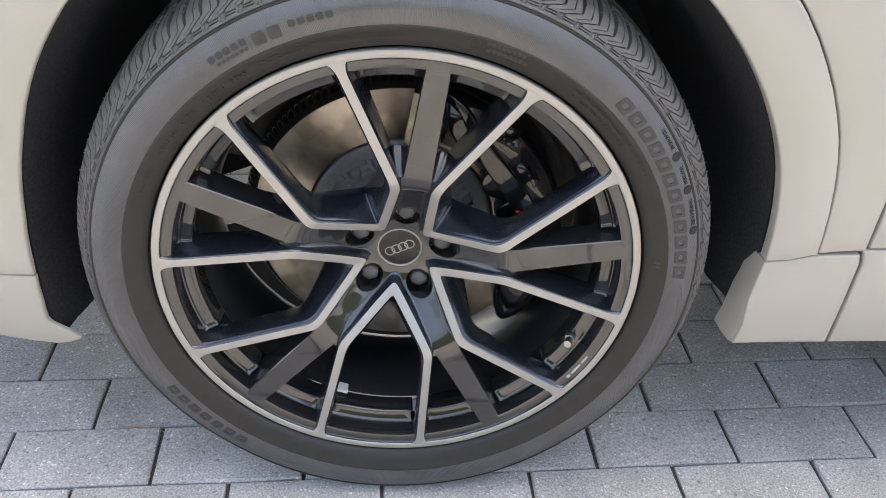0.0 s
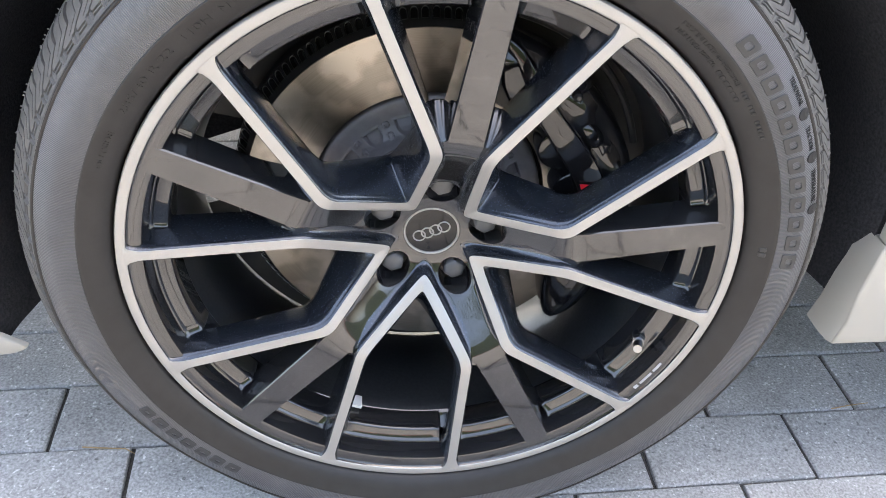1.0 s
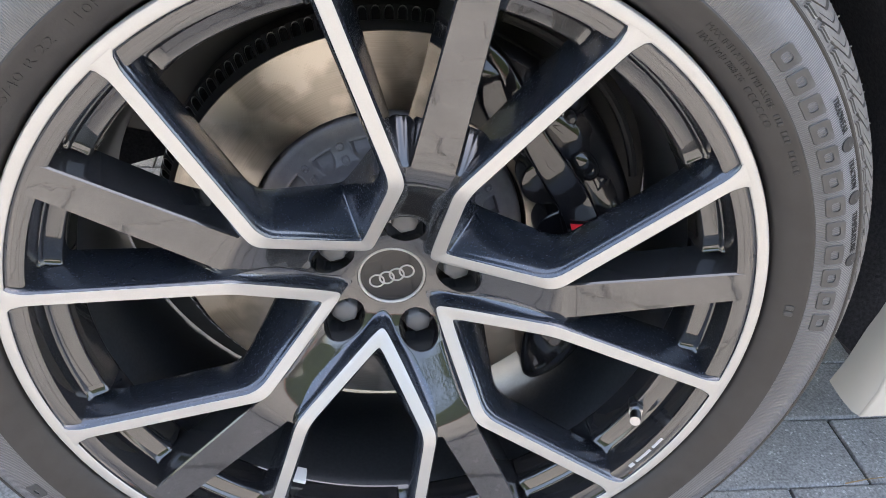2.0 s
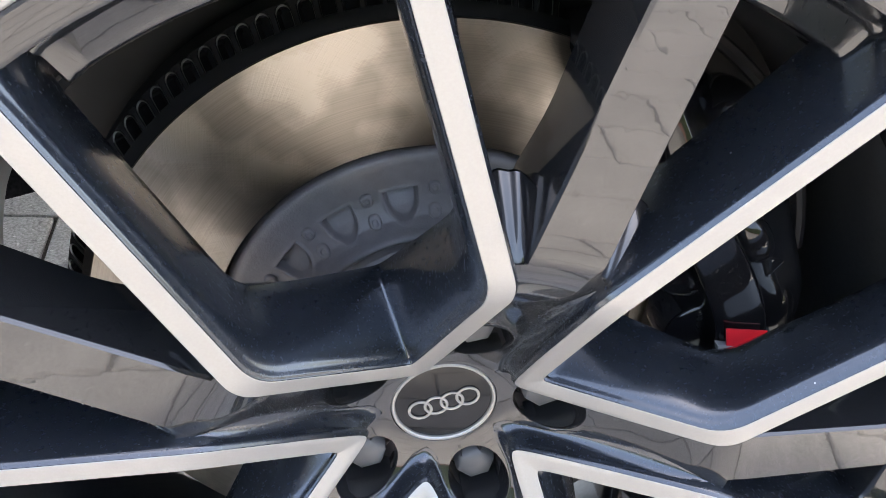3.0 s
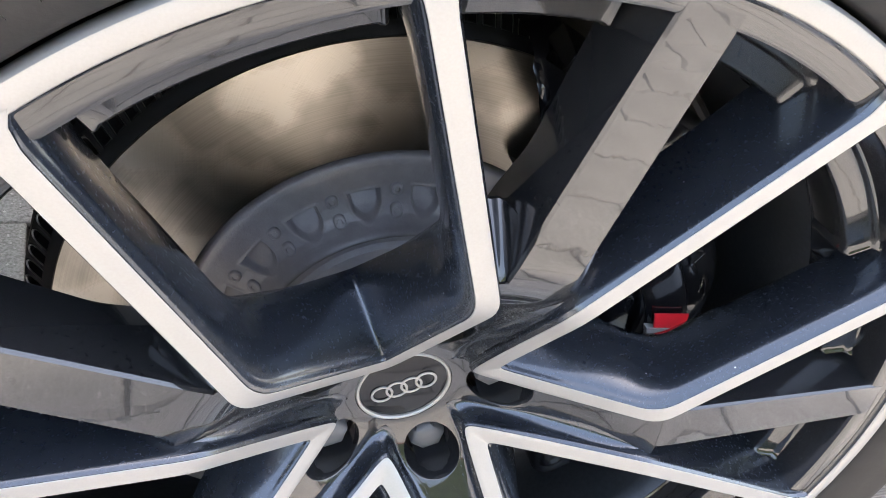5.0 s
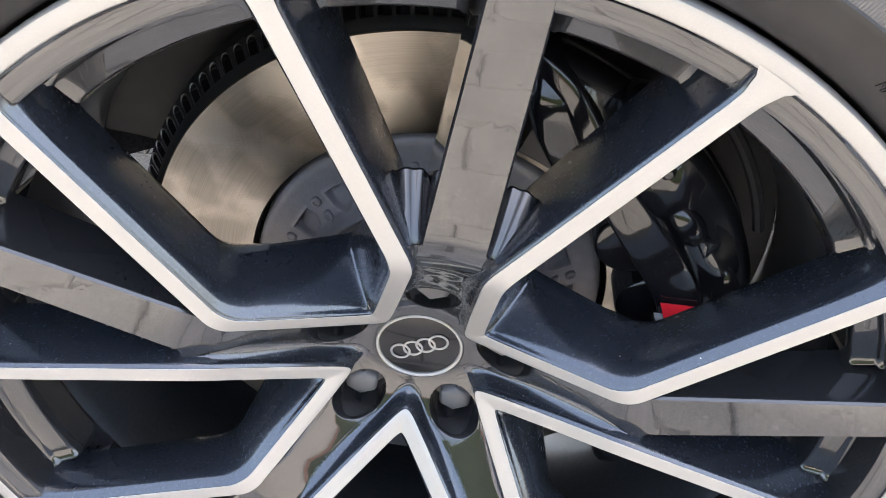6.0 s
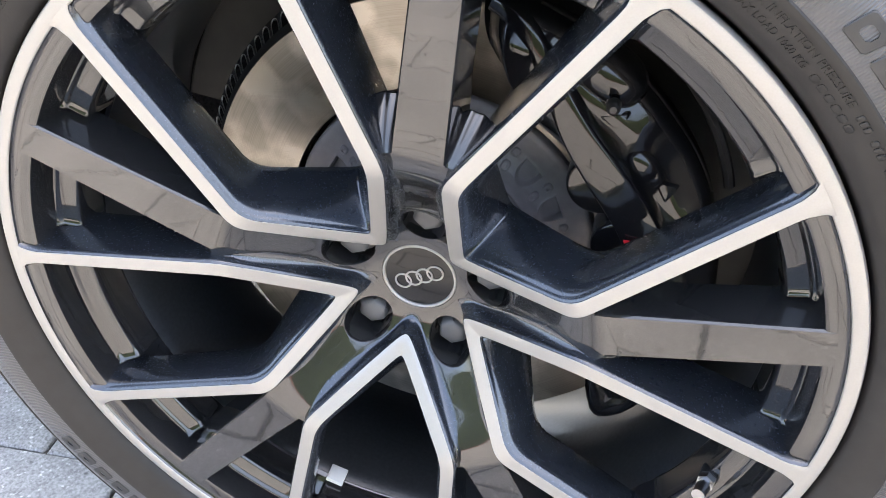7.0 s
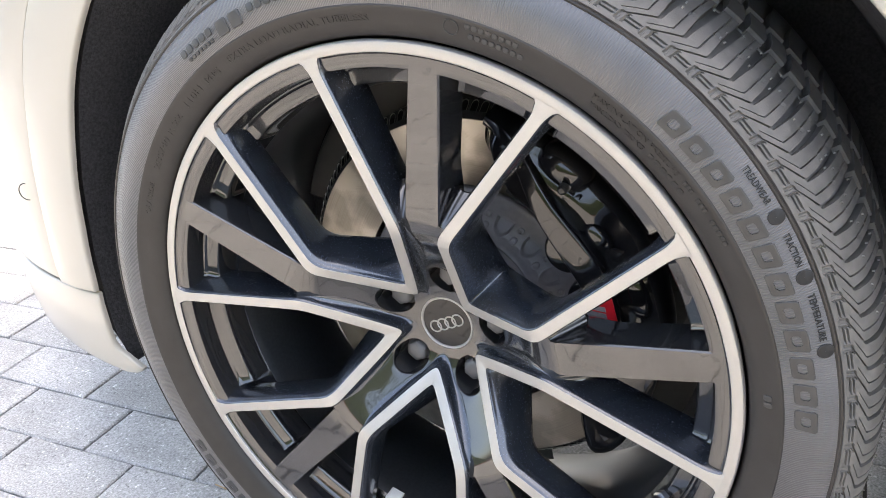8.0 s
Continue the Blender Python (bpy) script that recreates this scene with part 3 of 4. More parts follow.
first_lip = part("slot_lip", bm, LIP, brake, "bright metal edge of a vent slot")
first_lip.rotation_euler = (0, radians(-180.0 / SLOTS), 0)
for k in range(1, SLOTS):
    ob = new("slot_lip", first_lip.data)
    ob.parent = brake
    ob.rotation_euler = (0, radians(-360.0 * (k + 0.5) / SLOTS), 0)
bm = bmesh.new()
HAT_PROFILE = [(0.060, 0.1285), (0.0765, 0.1285), (0.0772, 0.1265), (0.0780, 0.1215), (0.0788, 0.1190), (0.0800, 0.1177), (0.0815, 0.1176), (0.0832, 0.1195), (0.0850, 0.1240), (0.0880, 0.1290), (0.0925, 0.1322), (0.0980, 0.1345), (0.1040, 0.1358), (0.1100, 0.1362), (0.1160, 0.1364), (0.1200, 0.1368), (0.1218, 0.1382), (0.1224, 0.1410), (0.1226, 0.1560)]


def hat_y(r):
    return curve_through(HAT_PROFILE, r)


rows, POCKETS, PHASE = [], 17, 117.6
PERIOD = 360.0 / POCKETS
radii = [0.0765, 0.0772, 0.0780, 0.0788, 0.0794, 0.0800, 0.0808, 0.0815, 0.0823, 0.0832, 0.0841, 0.085] + list(np.linspace(0.0858, 0.1048, 34)) + [0.1065, 0.110, 0.116, 0.1200, 0.1210, 0.1218, 0.1224, 0.1226]
for i in range(1020):
    a = i * 360.0 / 1020
    row = []
    for r in radii:
        y = hat_y(r)
        # D-shaped pockets, flat side outwards
        da = ((a - PHASE + 360) % PERIOD - PERIOD / 2) * math.pi / 180 * 0.0965
        dr = r - 0.0965
        inside = min(0.0090 - abs(da), 0.0064 - dr, 0.0090 - math.hypot(da, min(0.0, dr + 0.0005)))
        lip = math.exp(-((inside + 0.0006) / 0.0008) ** 2)
        y += (0.0058 + 0.38 * dr) * smooth(inside / 0.0019) - 0.0006 * lip
        row.append((r * math.cos(radians(a)), y, r * math.sin(radians(a))))
    rows.append(row)
grid(bm, rows, wrap=True)
hat = part("hat", bm, HAT, brake, "dark grey cast hat with D-shaped pockets", sharp=60)
bm = bmesh.new()
revolve(bm, [(0.030, 0.1230), (0.0640, 0.1230), (0.0668, 0.1238), (0.0680, 0.1260), (0.0690, 0.1272), (0.0775, 0.1280)], 120)
part("hub_flange", bm, FLANGE, brake, "pale grey hub flange inside the hat")
for k in range(POCKETS):
    a = PHASE + k * PERIOD
    for r in (0.0903, 0.1018):
        bm = bmesh.new()
        out = Vector((math.cos(radians(a)), 0, math.sin(radians(a))))
        side = Vector((-out.z, 0, out.x))
        slope = (hat_y(r + 0.001) - hat_y(r - 0.001)) / 0.002
        rows = []
        for size, up in ((0.0036, -0.0012), (0.0035, 0.0012), (0.0032, 0.0019), (0.0026, 0.0023), (0.0017, 0.0023), (0.0013, 0.0017), (0.0003, 0.0016)):
            row = []
            for q in range(16):
                c, d = math.cos(2 * math.pi * q / 16), math.sin(2 * math.pi * q / 16)
                f = size * min(1.08, 1 / max(abs(c), abs(d)))
                row.append(out * (r + f * c) + side * (f * d) + Vector((0, hat_y(r) + slope * f * c - up, 0)))
            rows.append(row)
        grid(bm, rows, close=True)
        part("rivet", bm, HAT, brake, sharp=40)
# plate widened past the disc, added to keep bright ground out of the barrel
bm = bmesh.new()
for a0, a1 in ((191, 284), (310, 524)):
    revolve(bm, [(0.03, 0.206), (0.196, 0.206), (0.230, 0.203), (0.2530, 0.199), (0.2545, 0.2010)], 60, a0, a1)
# narrower here: paving shows through one gap, light reaches the barrel by the other
for a0, a1 in ((164, 191), (284, 310)):
    revolve(bm, [(0.03, 0.206), (0.194, 0.206), (0.198, 0.203), (0.199, 0.206)], 12, a0, a1)
part("back_closure", bm, DARK_METAL, brake, "dark plate behind the disc, a dust shield widened to close the barrel")

# brake caliper
caliper = empty("brake_caliper", (0, 0, HUB_Z), car)
tagged(caliper, "glossy black multi-piston brake caliper with a small red badge")
def on_caliper(a, r, y):
    return (r * math.cos(radians(a)), y, r * math.sin(radians(a)))


def blob(bm, centre, radii, turn, power=1.0):
    """A rounded casting lump: radial, depth and tangential half sizes, turned to that angle round the axle."""
    out = Vector((math.cos(radians(turn)), 0, math.sin(radians(turn))))
    side = Vector((-out.z, 0, out.x))
    rows = []
    for k in range(15):
        c = -math.pi / 2 + math.pi * k / 14
        row = []
        for q in range(32):
            d = 2 * math.pi * q / 32
            bend = lambda v: math.copysign(abs(v) ** power, v)
            row.append(Vector(centre) + out * (radii[0] * bend(math.cos(c)) * bend(math.cos(d)) + 1e-5 * k) + side * (radii[2] * bend(math.cos(c)) * bend(math.sin(d))) + Vector((0, radii[1] * bend(math.sin(c)), 0)))
        rows.append(row)
    grid(bm, rows, close=True)


# outer body, stepped back from the front band
bm = bmesh.new()
CAL = [(0.150, 0.190), (0.147, 0.120), (0.149, 0.098), (0.154, 0.0915), (0.168, 0.0890), (0.182, 0.0868), (0.190, 0.0862), (0.196, 0.0880), (0.2010, 0.0925), (0.2075, 0.0940), (0.2125, 0.0985), (0.2155, 0.1070), (0.2170, 0.1250), (0.2170, 0.1900)]
rows = []
for k in range(97):
    t = k / 96
    end = 1 - smooth(min(t, 1 - t) / 0.06)
    row = []
    for r, y in CAL:
        a = -6.0 + (curve_through([(0.140, 62.0), (0.152, 66.0), (0.160, 70.0), (0.172, 75.0), (0.200, 79.0), (0.220, 80.0)], r) + 6.0) * t
        wave = 0.0035 * math.cos(2 * math.pi * (a - 31) / 25) * smooth((r - 0.184) / 0.014)
        row.append(on_caliper(a, r + (0.18 - r) * 0.25 * end, y + 0.02 * end + wave))
    rows.append(row)
grid(bm, rows)
part("housing", bm, CALIPER_BLACK, caliper, sharp=60)
# smooth front band, nearly straight, that carries the badge
BAND = [(0.045, 0.206, 0.0050, 0.0960), (0.060, 0.199, 0.0055, 0.0900), (0.074, 0.187, 0.0062, 0.0850), (0.088, 0.1650, 0.0072, 0.0800), (0.0975, 0.1480, 0.0088, 0.0765), (0.108, 0.1300, 0.0104, 0.0745), (0.125, 0.1070, 0.0122, 0.0733), (0.1425, 0.0840, 0.0132, 0.0728), (0.1555, 0.0630, 0.0136, 0.0726), (0.1630, 0.0420, 0.0136, 0.0726), (0.1670, 0.0220, 0.0132, 0.0732), (0.1685, 0.0020, 0.0124, 0.0750), (0.1690, -0.0150, 0.0100, 0.0830)]
line = []
for k in range(len(BAND) - 1):
    p0, p1, p2, p3 = [Vector(BAND[min(max(k + d, 0), len(BAND) - 1)]) for d in (-1, 0, 1, 2)]
    for f in [q / 6 for q in range(6)]:
        line.append(0.5 * ((2 * p1) + (p2 - p0) * f + (2 * p0 - 5 * p1 + 4 * p2 - p3) * f * f + (3 * p1 - p0 - 3 * p2 + p3) * f ** 3))
line.append(Vector(BAND[-1]))
bm = bmesh.new()
rows = []
for k, (x, z, w, y) in enumerate(line):
    a, b = line[max(0, k - 1)], line[min(len(line) - 1, k + 1)]
    d = Vector((b[0] - a[0], 0, b[1] - a[1])).normalized()
    side = Vector((-d.z, 0, d.x))
    rows.append([Vector((x, y, z)) + side * (w * f + g) + Vector((0, e, 0)) for f, g, e in ((-1, -0.006, 0.030), (-1, -0.0022, 0.012), (-1, -0.0006, 0.0030), (-1, 0.0004, 0.0010), (-1, 0.0018, 0.0002), (-0.4, 0, 0), (0.4, 0, 0.0), (1, -0.0018, 0.0002), (1, -0.0004, 0.0010), (1, 0.0006, 0.0030), (1, 0.0020, 0.010), (1, 0.005, 0.026))])
vs = grid(bm, rows)
bm.faces.new(vs[0])
bm.faces.new(vs[-1])
part("front_band", bm, CALIPER_BLACK, caliper, "smooth glossy black front band", sharp=50)
# flat round piston covers half under the band
for x, z in ((0.1240, 0.0900), (0.1450, 0.0420)):
    bm = bmesh.new()
    rows = []
    for rr, y in ((0.0225, 0.115), (0.0224, 0.0900), (0.0218, 0.0880), (0.0206, 0.0868), (0.0186, 0.0862), (0.0150, 0.0859), (0.0100, 0.0858), (0.0004, 0.0858)):
        rows.append([(x + rr * math.cos(2 * math.pi * q / 48), y, z + rr * math.sin(2 * math.pi * q / 48)) for q in range(48)])
    grid(bm, rows, close=True)
    part("piston_cover", bm, CALIPER_BLACK, caliper, "round glossy piston cover", sharp=40)
# rounded lumps of the casting
for a, r, y, size, turn in ((54.0, 0.2085, 0.0980, (0.0165, 0.0230, 0.0270), 0), (35.0, 0.1870, 0.0905, (0.0095, 0.0095, 0.0170), 4), (16.0, 0.1940, 0.0960, (0.0130, 0.0120, 0.0260), 0)):
    bm = bmesh.new()
    blob(bm, on_caliper(a, r, y), size, a + turn, 0.85)
    part("casting_lump", bm, CALIPER_BLACK, caliper, sharp=80)
# triangular pockets with a raised bright rim
for corners in (((0.1212, 0.1413), (0.1365, 0.1444), (0.1349, 0.1314)), ((0.1610, 0.0980), (0.1740, 0.0960), (0.1685, 0.0850))):
    bm = bmesh.new()
    cx, cz = sum(p[0] for p in corners) / 3, sum(p[1] for p in corners) / 3
    ring = []
    for k in range(3):
        p, q, r = corners[k - 1], corners[k], corners[(k + 1) % 3]
        for f in (0.82, 0.93, 1.0):
            ring.append(mix(p, q, f) if f < 1 else mix(mix(p, r, 0.5), q, 0.93))
        for f in (0.07, 0.18):
            ring.append(mix(q, r, f))
    grid(bm, [[(cx + (x - cx) * f, y, cz + (z - cz) * f) for x, z in ring] for f, y in ((1.45, 0.0886), (1.16, 0.0862), (1.06, 0.0858), (0.98, 0.0862), (0.86, 0.0890), (0.02, 0.0894))], close=True)
    part("casting_pocket", bm, CALIPER_BLACK, caliper, "triangular casting pocket", sharp=60)
bm = bmesh.new()
b0, b1 = Vector(on_caliper(50.8, 0.2012, 0.088)), Vector(on_caliper(50.8, 0.2030, 0.064))
rod(bm, b0, b0.lerp(b1, 0.22), 0.0052, 0.0052, 6)
torus(bm, b0.lerp(b1, 0.40), b1 - b0, 0.0034, 0.0011, 24, 8)
part("bleed_screw", bm, CHROME, caliper, "bright hexagonal bleed screw")
bm = bmesh.new()
rod(bm, b0.lerp(b1, 0.2), b0.lerp(b1, 0.62), 0.0030, 0.0030, 20)
rod(bm, b0.lerp(b1, 0.60), b0.lerp(b1, 0.90), 0.0047, 0.0043, 24)
rod(bm, b0.lerp(b1, 0.90), b1, 0.0043, 0.0022, 24)
part("bleed_screw_cap", bm, PLASTIC, caliper, "black rubber bleed screw cap")
bm = bmesh.new()
revolve(bm, [(0.136, 0.1365), (0.136, 0.124), (0.139, 0.120), (0.186, 0.120), (0.189, 0.124), (0.189, 0.1365)], 40, 2, 68)
part("brake_pad", bm, DARK_METAL, caliper, "dark brake pad against the disc")
bm = bmesh.new()
rows = []
for k in range(25):
    t = k / 24
    a = 20 + 50 * t
    rows.append([Vector(on_caliper(a, 0.226 + 0.006 * math.sin(math.pi * t), 0.13)) + Vector((0.004 * math.cos(c) * math.cos(radians(a)), 0.004 * math.sin(c), 0.004 * math.cos(c) * math.sin(radians(a)))) for c in [2 * math.pi * q / 8 for q in range(8)]])
grid(bm, rows, close=True)
part("brake_pipe", bm, PLASTIC, caliper)
bm = bmesh.new()
BRACKET = [(-44, 0.190, 0.199, 0.1020), (-43, 0.184, 0.204, 0.0965), (-41, 0.176, 0.207, 0.0935), (-38, 0.166, 0.209, 0.0920), (-34, 0.157, 0.210, 0.0910), (-28, 0.149, 0.210, 0.0910), (-18, 0.144, 0.209, 0.0920), (-8, 0.143, 0.209, 0.0925), (2, 0.143, 0.210, 0.0940)]
rows = []
for a, r0, r1, y in BRACKET:
    w = r1 - r0
    rows.append([on_caliper(a, r, yy) for r, yy in ((r0, 0.134), (r0, y + 0.012), (r0 + 0.0015, y + 0.004), (r0 + 0.2 * w, y), (r0 + 0.5 * w, y - 0.002), (r0 + 0.8 * w, y), (r1 - 0.0015, y + 0.004), (r1, y + 0.012), (r1, 0.160))])
vs = grid(bm, rows)
bm.faces.new(vs[0])
part("bracket", bm, CALIPER_BLACK, caliper, "black caliper bracket over the disc", sharp=60)
# badge: a red leaning field with pale grey bars
bm = bmesh.new()
vs = [bm.verts.new((x, 0.0702, z)) for x, z in ((0.1450, 0.0612), (0.1702, 0.0602), (0.1759, 0.0362), (0.1538, 0.0380))]
bm.faces.new(vs)
bm.normal_update()
bmesh.ops.solidify(bm, geom=bm.faces[:], thickness=0.0010)
part("badge", bm, RED, caliper, "red enamel badge")
bm = bmesh.new()
for k in range(3):
    at = lambda f, g: (mix(mix((0.1450, 0.0612), (0.1538, 0.0380), g), mix((0.1702, 0.0602), (0.1759, 0.0362), g), f))
    f0, f1, g0, g1 = -0.24, 0.64 - 0.04 * k, 0.50 + 0.27 * k, 0.69 + 0.27 * k
    loop = [at(f0, g0), at(f1, g0), at(f1, g1), at(f0, g1)]
    vs = grid(bm, [[(x, y, z) for x, z in loop] for y in (0.0730, 0.0684)], close=True)
    bm.faces.new(vs[-1])
part("badge_mark", bm, GREY_PRINT, caliper, "pale grey bars on the badge")

# small things on the rim
VALVE = V_AXES[4]
bm = bmesh.new()
v0, v1 = Vector(placed((0.2610, 0.001, 0.044), VALVE)), Vector(placed((0.2470, 0.001, 0.010), VALVE))
rod(bm, v0, v0.lerp(v1, 0.42), 0.0082, 0.0066, 24)
part("valve_base", bm, PLASTIC, wheel, "black rubber valve base")
bm = bmesh.new()
rod(bm, v0.lerp(v1, 0.40), v0.lerp(v1, 0.58), 0.0068, 0.0068, 6)
rod(bm, v0.lerp(v1, 0.55), v0.lerp(v1, 0.74), 0.0042, 0.0042, 20)
rod(bm, v0.lerp(v1, 0.70), v1, 0.0052, 0.0048, 20)
part("valve_stem", bm, CHROME, wheel, "metal valve stem with a silver cap")
bm = bmesh.new()
box(bm, placed((0.2462, 0, 0.0585), V_AXES[3] - 10.8), (0.016, 0.017, 0.004), Euler((radians(0), radians(90 - (V_AXES[3] - 10.8)), 0)).to_matrix(), bevel=0.0008)
part("balance_weight", bm, WHITE, wheel, "small pale adhesive balance weight")
bm = bmesh.new()
for a0, a1, r0, r1 in ((-9.2, -8.0, 0.2765, 0.2805), (-7.4, -3.6, 0.2770, 0.2800), (-3.0, -0.2, 0.2770, 0.2800)):
    rows = []
    for k in range(7):
        a = radians(VALVE + a0 + (a1 - a0) * k / 6)
        rows.append([(r * math.cos(a), curve_through([(0.2742, 0.0048), (0.2838, 0.0036)], r) - 0.0003, r * math.sin(a)) for r in (r0, r1)])
    grid(bm, rows)
part("printed_mark", bm, GREY_PRINT, wheel, "small grey printed mark on the rim")

# tyre
SIDE = [(0.2925, 0.0240), (0.2960, 0.0170), (0.2972, 0.0085), (0.2982, 0.0035), (0.3002, -0.0002), (0.305, -0.0040), (0.312, -0.0080), (0.3205, -0.0108), (0.3222, -0.0119), (0.3240, -0.0121), (0.3250, -0.0112), (0.335, -0.0125), (0.346, -0.0115), (0.357, -0.0065), (0.3605, -0.0040), (0.3620, -0.0046), (0.3632, -0.0042), (0.3640, -0.0010)]
TREAD = [(0.3640, -0.0010), (0.3665, 0.0020), (0.3700, 0.0052), (0.3740, 0.0090), (0.3780, 0.0135), (0.3815, 0.0180), (0.3845, 0.0235), (0.3868, 0.0300), (0.3888, 0.0400), (0.3905, 0.0520), (0.3918, 0.0660), (0.3928, 0.0820), (0.3936, 0.1000), (0.3940, 0.1200), (0.3940, 0.1400), (0.3936, 0.1600), (0.3925, 0.1850), (0.3905, 0.2080), (0.3868, 0.2300), (0.3780, 0.2470), (0.3600, 0.2620), (0.3300, 0.2680), (0.2975, 0.2460)]


def side_y(r):
    return curve_through(SIDE, r)


def squashed(p):
    """Flattens what would lie under the ground, and bulges the sidewall a little above it."""
    x, y, z = p
    floor = -HUB_Z + GROUND_SLOPE * y + 0.001
    low = smooth((-0.27 - z) / 0.1)
    return (x, y - (0.006 * low if y < 0.03 else 0.0), max(z, floor))


def zone(name, profile, mat, label, steps=300):
    bm = bmesh.new()
    rows = []
    for i in range(steps):
        a = 2 * math.pi * i / steps
        rows.append([squashed((r * math.cos(a), y, r * math.sin(a))) for r, y in profile])
    grid(bm, rows, wrap=True)
    return part(name, bm, mat, wheel, label, sharp=40)


cut = next(k for k, p in enumerate(SIDE) if p[0] >= 0.3250)
fine = [(r, side_y(r)) for r in np.linspace(0.3250, 0.3605, 10)]
zone("inner_sidewall", SIDE[:cut + 1], RUBBER, "smooth brown-black inner sidewall of the tyre")
zone("ribbed_sidewall", fine, RIBBED, "grey finely ribbed sidewall band")
zone("sidewall_edge", SIDE[-4:], RUBBER, "raised edge of the sidewall")

PITCHES = 112
lengths = [0.0]
for (r0, y0), (r1, y1) in zip(TREAD, TREAD[1:]):
    lengths.append(lengths[-1] + math.hypot(r1 - r0, y1 - y0))
stations = list(np.linspace(0, 0.0120, 25)) + list(np.linspace(0.0128, 0.024, 14)) + list(np.linspace(0.0255, 0.0885, 26)) + [0.0895, 0.0902, 0.095, 0.0998, 0.1005] + list(np.linspace(0.104, 0.132, 8)) + [0.1335, 0.1342, 0.1438, 0.1445] + list(np.linspace(0.15, lengths[-1], 10))


def on_tread(w):
    k = max(i for i in range(len(TREAD) - 1) if lengths[i] <= w + 1e-9)
    f = (w - lengths[k]) / (lengths[k + 1] - lengths[k])
    (r0, y0), (r1, y1) = TREAD[k], TREAD[k + 1]
    n = Vector((y1 - y0, -(r1 - r0))).normalized()
    return (r0 + (r1 - r0) * f, y0 + (y1 - y0) * f), (n.x, n.y)


BENDS = [(0.0, 1.06), (0.0045, 1.02), (0.0105, 0.96), (0.0212, 0.0), (0.0225, -0.03), (0.085, -0.16), (0.110, -0.16), (0.16, 0.5), (0.25, 0.6)]


def groove_width(w):
    return curve_through([(0.002, 0.05), (0.0105, 0.05), (0.021, 0.05), (0.032, 0.085), (0.05, 0.14), (0.085, 0.16), (0.1, 0.12), (0.25, 0.12)], w)


def pattern(w):
    """(place in the pitch, depth) across one pitch at w metres in from the sidewall's edge."""
    wide = groove_width(w)
    a, b = wide + 0.02, 0.98 - wide
    spots = [0.0, wide * 0.5, wide] + [a + (0.525 - a) * f for f in (0, 0.15, 0.3, 0.36, 0.6, 1.0)] + [0.538, 0.578] + [0.592 + (b - 0.592) * f for f in (0, 0.15, 0.22, 0.55, 0.62, 0.82, 0.88, 1.0)] + [1 - wide, 1 - wide * 0.5]
    out = []
    for g in spots:
        edge, d = min(g, 1 - g), 0.0
        if 0.002 < w < 0.215 and edge <= wide + 1e-6:
            d = curve_through([(0.002, 0.0010), (0.0105, 0.0014), (0.0205, 0.0028), (0.035, 0.0060), (0.25, 0.0062)], w)
        elif 0.0135 < w < 0.088 and abs(g - 0.558) < 0.0215 and not (0.044 < w < 0.047 or 0.066 < w < 0.069):
            d = 0.0026
        elif 0.036 < w < 0.085 and 0.59 < g < 0.72 and (abs(w - 0.0455) < 0.0014 or abs(w - 0.0675) < 0.0014):
            d = 0.0016
        if 0.090 < w < 0.100 or 0.134 < w < 0.144 or 0.18 < w < 0.19:
            d = max(d, 0.0072)
        # stepped marks at the shoulder
        if 0.0030 < w < 0.0112 and d == 0.0:
            k = (w - 0.0030) / 0.0082
            bar = abs(k - 0.10) < 0.10 or abs(k - 0.48) < 0.09 or abs(k - 0.88) < 0.10
            if 0.13 < g < 0.93 and not (0.2 < g < 0.86 and (bar or g > 0.74)):
                d = 0.0019
        out.append((g, d))
    return out


rng = random.Random(9)
bm = bmesh.new()
patterns = [pattern(w) for w in stations]
spots = [on_tread(w) for w in stations]
rows = []
for i in range(PITCHES):
    for q in range(len(patterns[0])):
        row = []
        for w, cells, ((r, y), (nr, ny)) in zip(stations, patterns, spots):
            g, d = cells[q]
            a = -2 * math.pi * (i + g - curve_through(BENDS, w)) / PITCHES
            row.append(squashed(((r - nr * d) * math.cos(a), y - ny * d, (r - nr * d) * math.sin(a))))
        rows.append(row)
grid(bm, rows, wrap=True)
part("tread", bm, TREAD_RUBBER, wheel, "blocky black tread with chevron grooves and fine sipes", sharp=30)
rng = random.Random(5)
bm = bmesh.new()
for i in range(PITCHES):
    for w in (0.042, 0.054, 0.072):
        (r, y), (nr, ny) = on_tread(w + rng.uniform(-0.002, 0.002))
        a = -2 * math.pi * (i + rng.choice((0.02, 0.24, 0.8)) + rng.uniform(-0.04, 0.04) - curve_through(BENDS, w)) / PITCHES
        p, q = (r * math.cos(a), y, r * math.sin(a)), ((r + nr * 0.0016) * math.cos(a), y + ny * 0.0016, (r + nr * 0.0016) * math.sin(a))
        if p[2] > -0.3:
            rod(bm, p, q, 0.0008, 0.0006, 5)
tagged(part("moulding_nibs", bm, NIB, wheel, "pale moulding nibs on the tread"), kind="stuff")


# ---- raised writing on the sidewall ----
def bent_mesh(flat, r0, a0, lift):
    """Bends flat (x, y, z) points round the tyre: x clockwise from the angle a0, y outwards from r0, z off the rubber."""
    out = []
    for x, y, z in flat:
        r = r0 + y
        a = radians(a0) - x / r0
        out.append((r * math.cos(a), side_y(r) - lift - z, r * math.sin(a)))
    return out


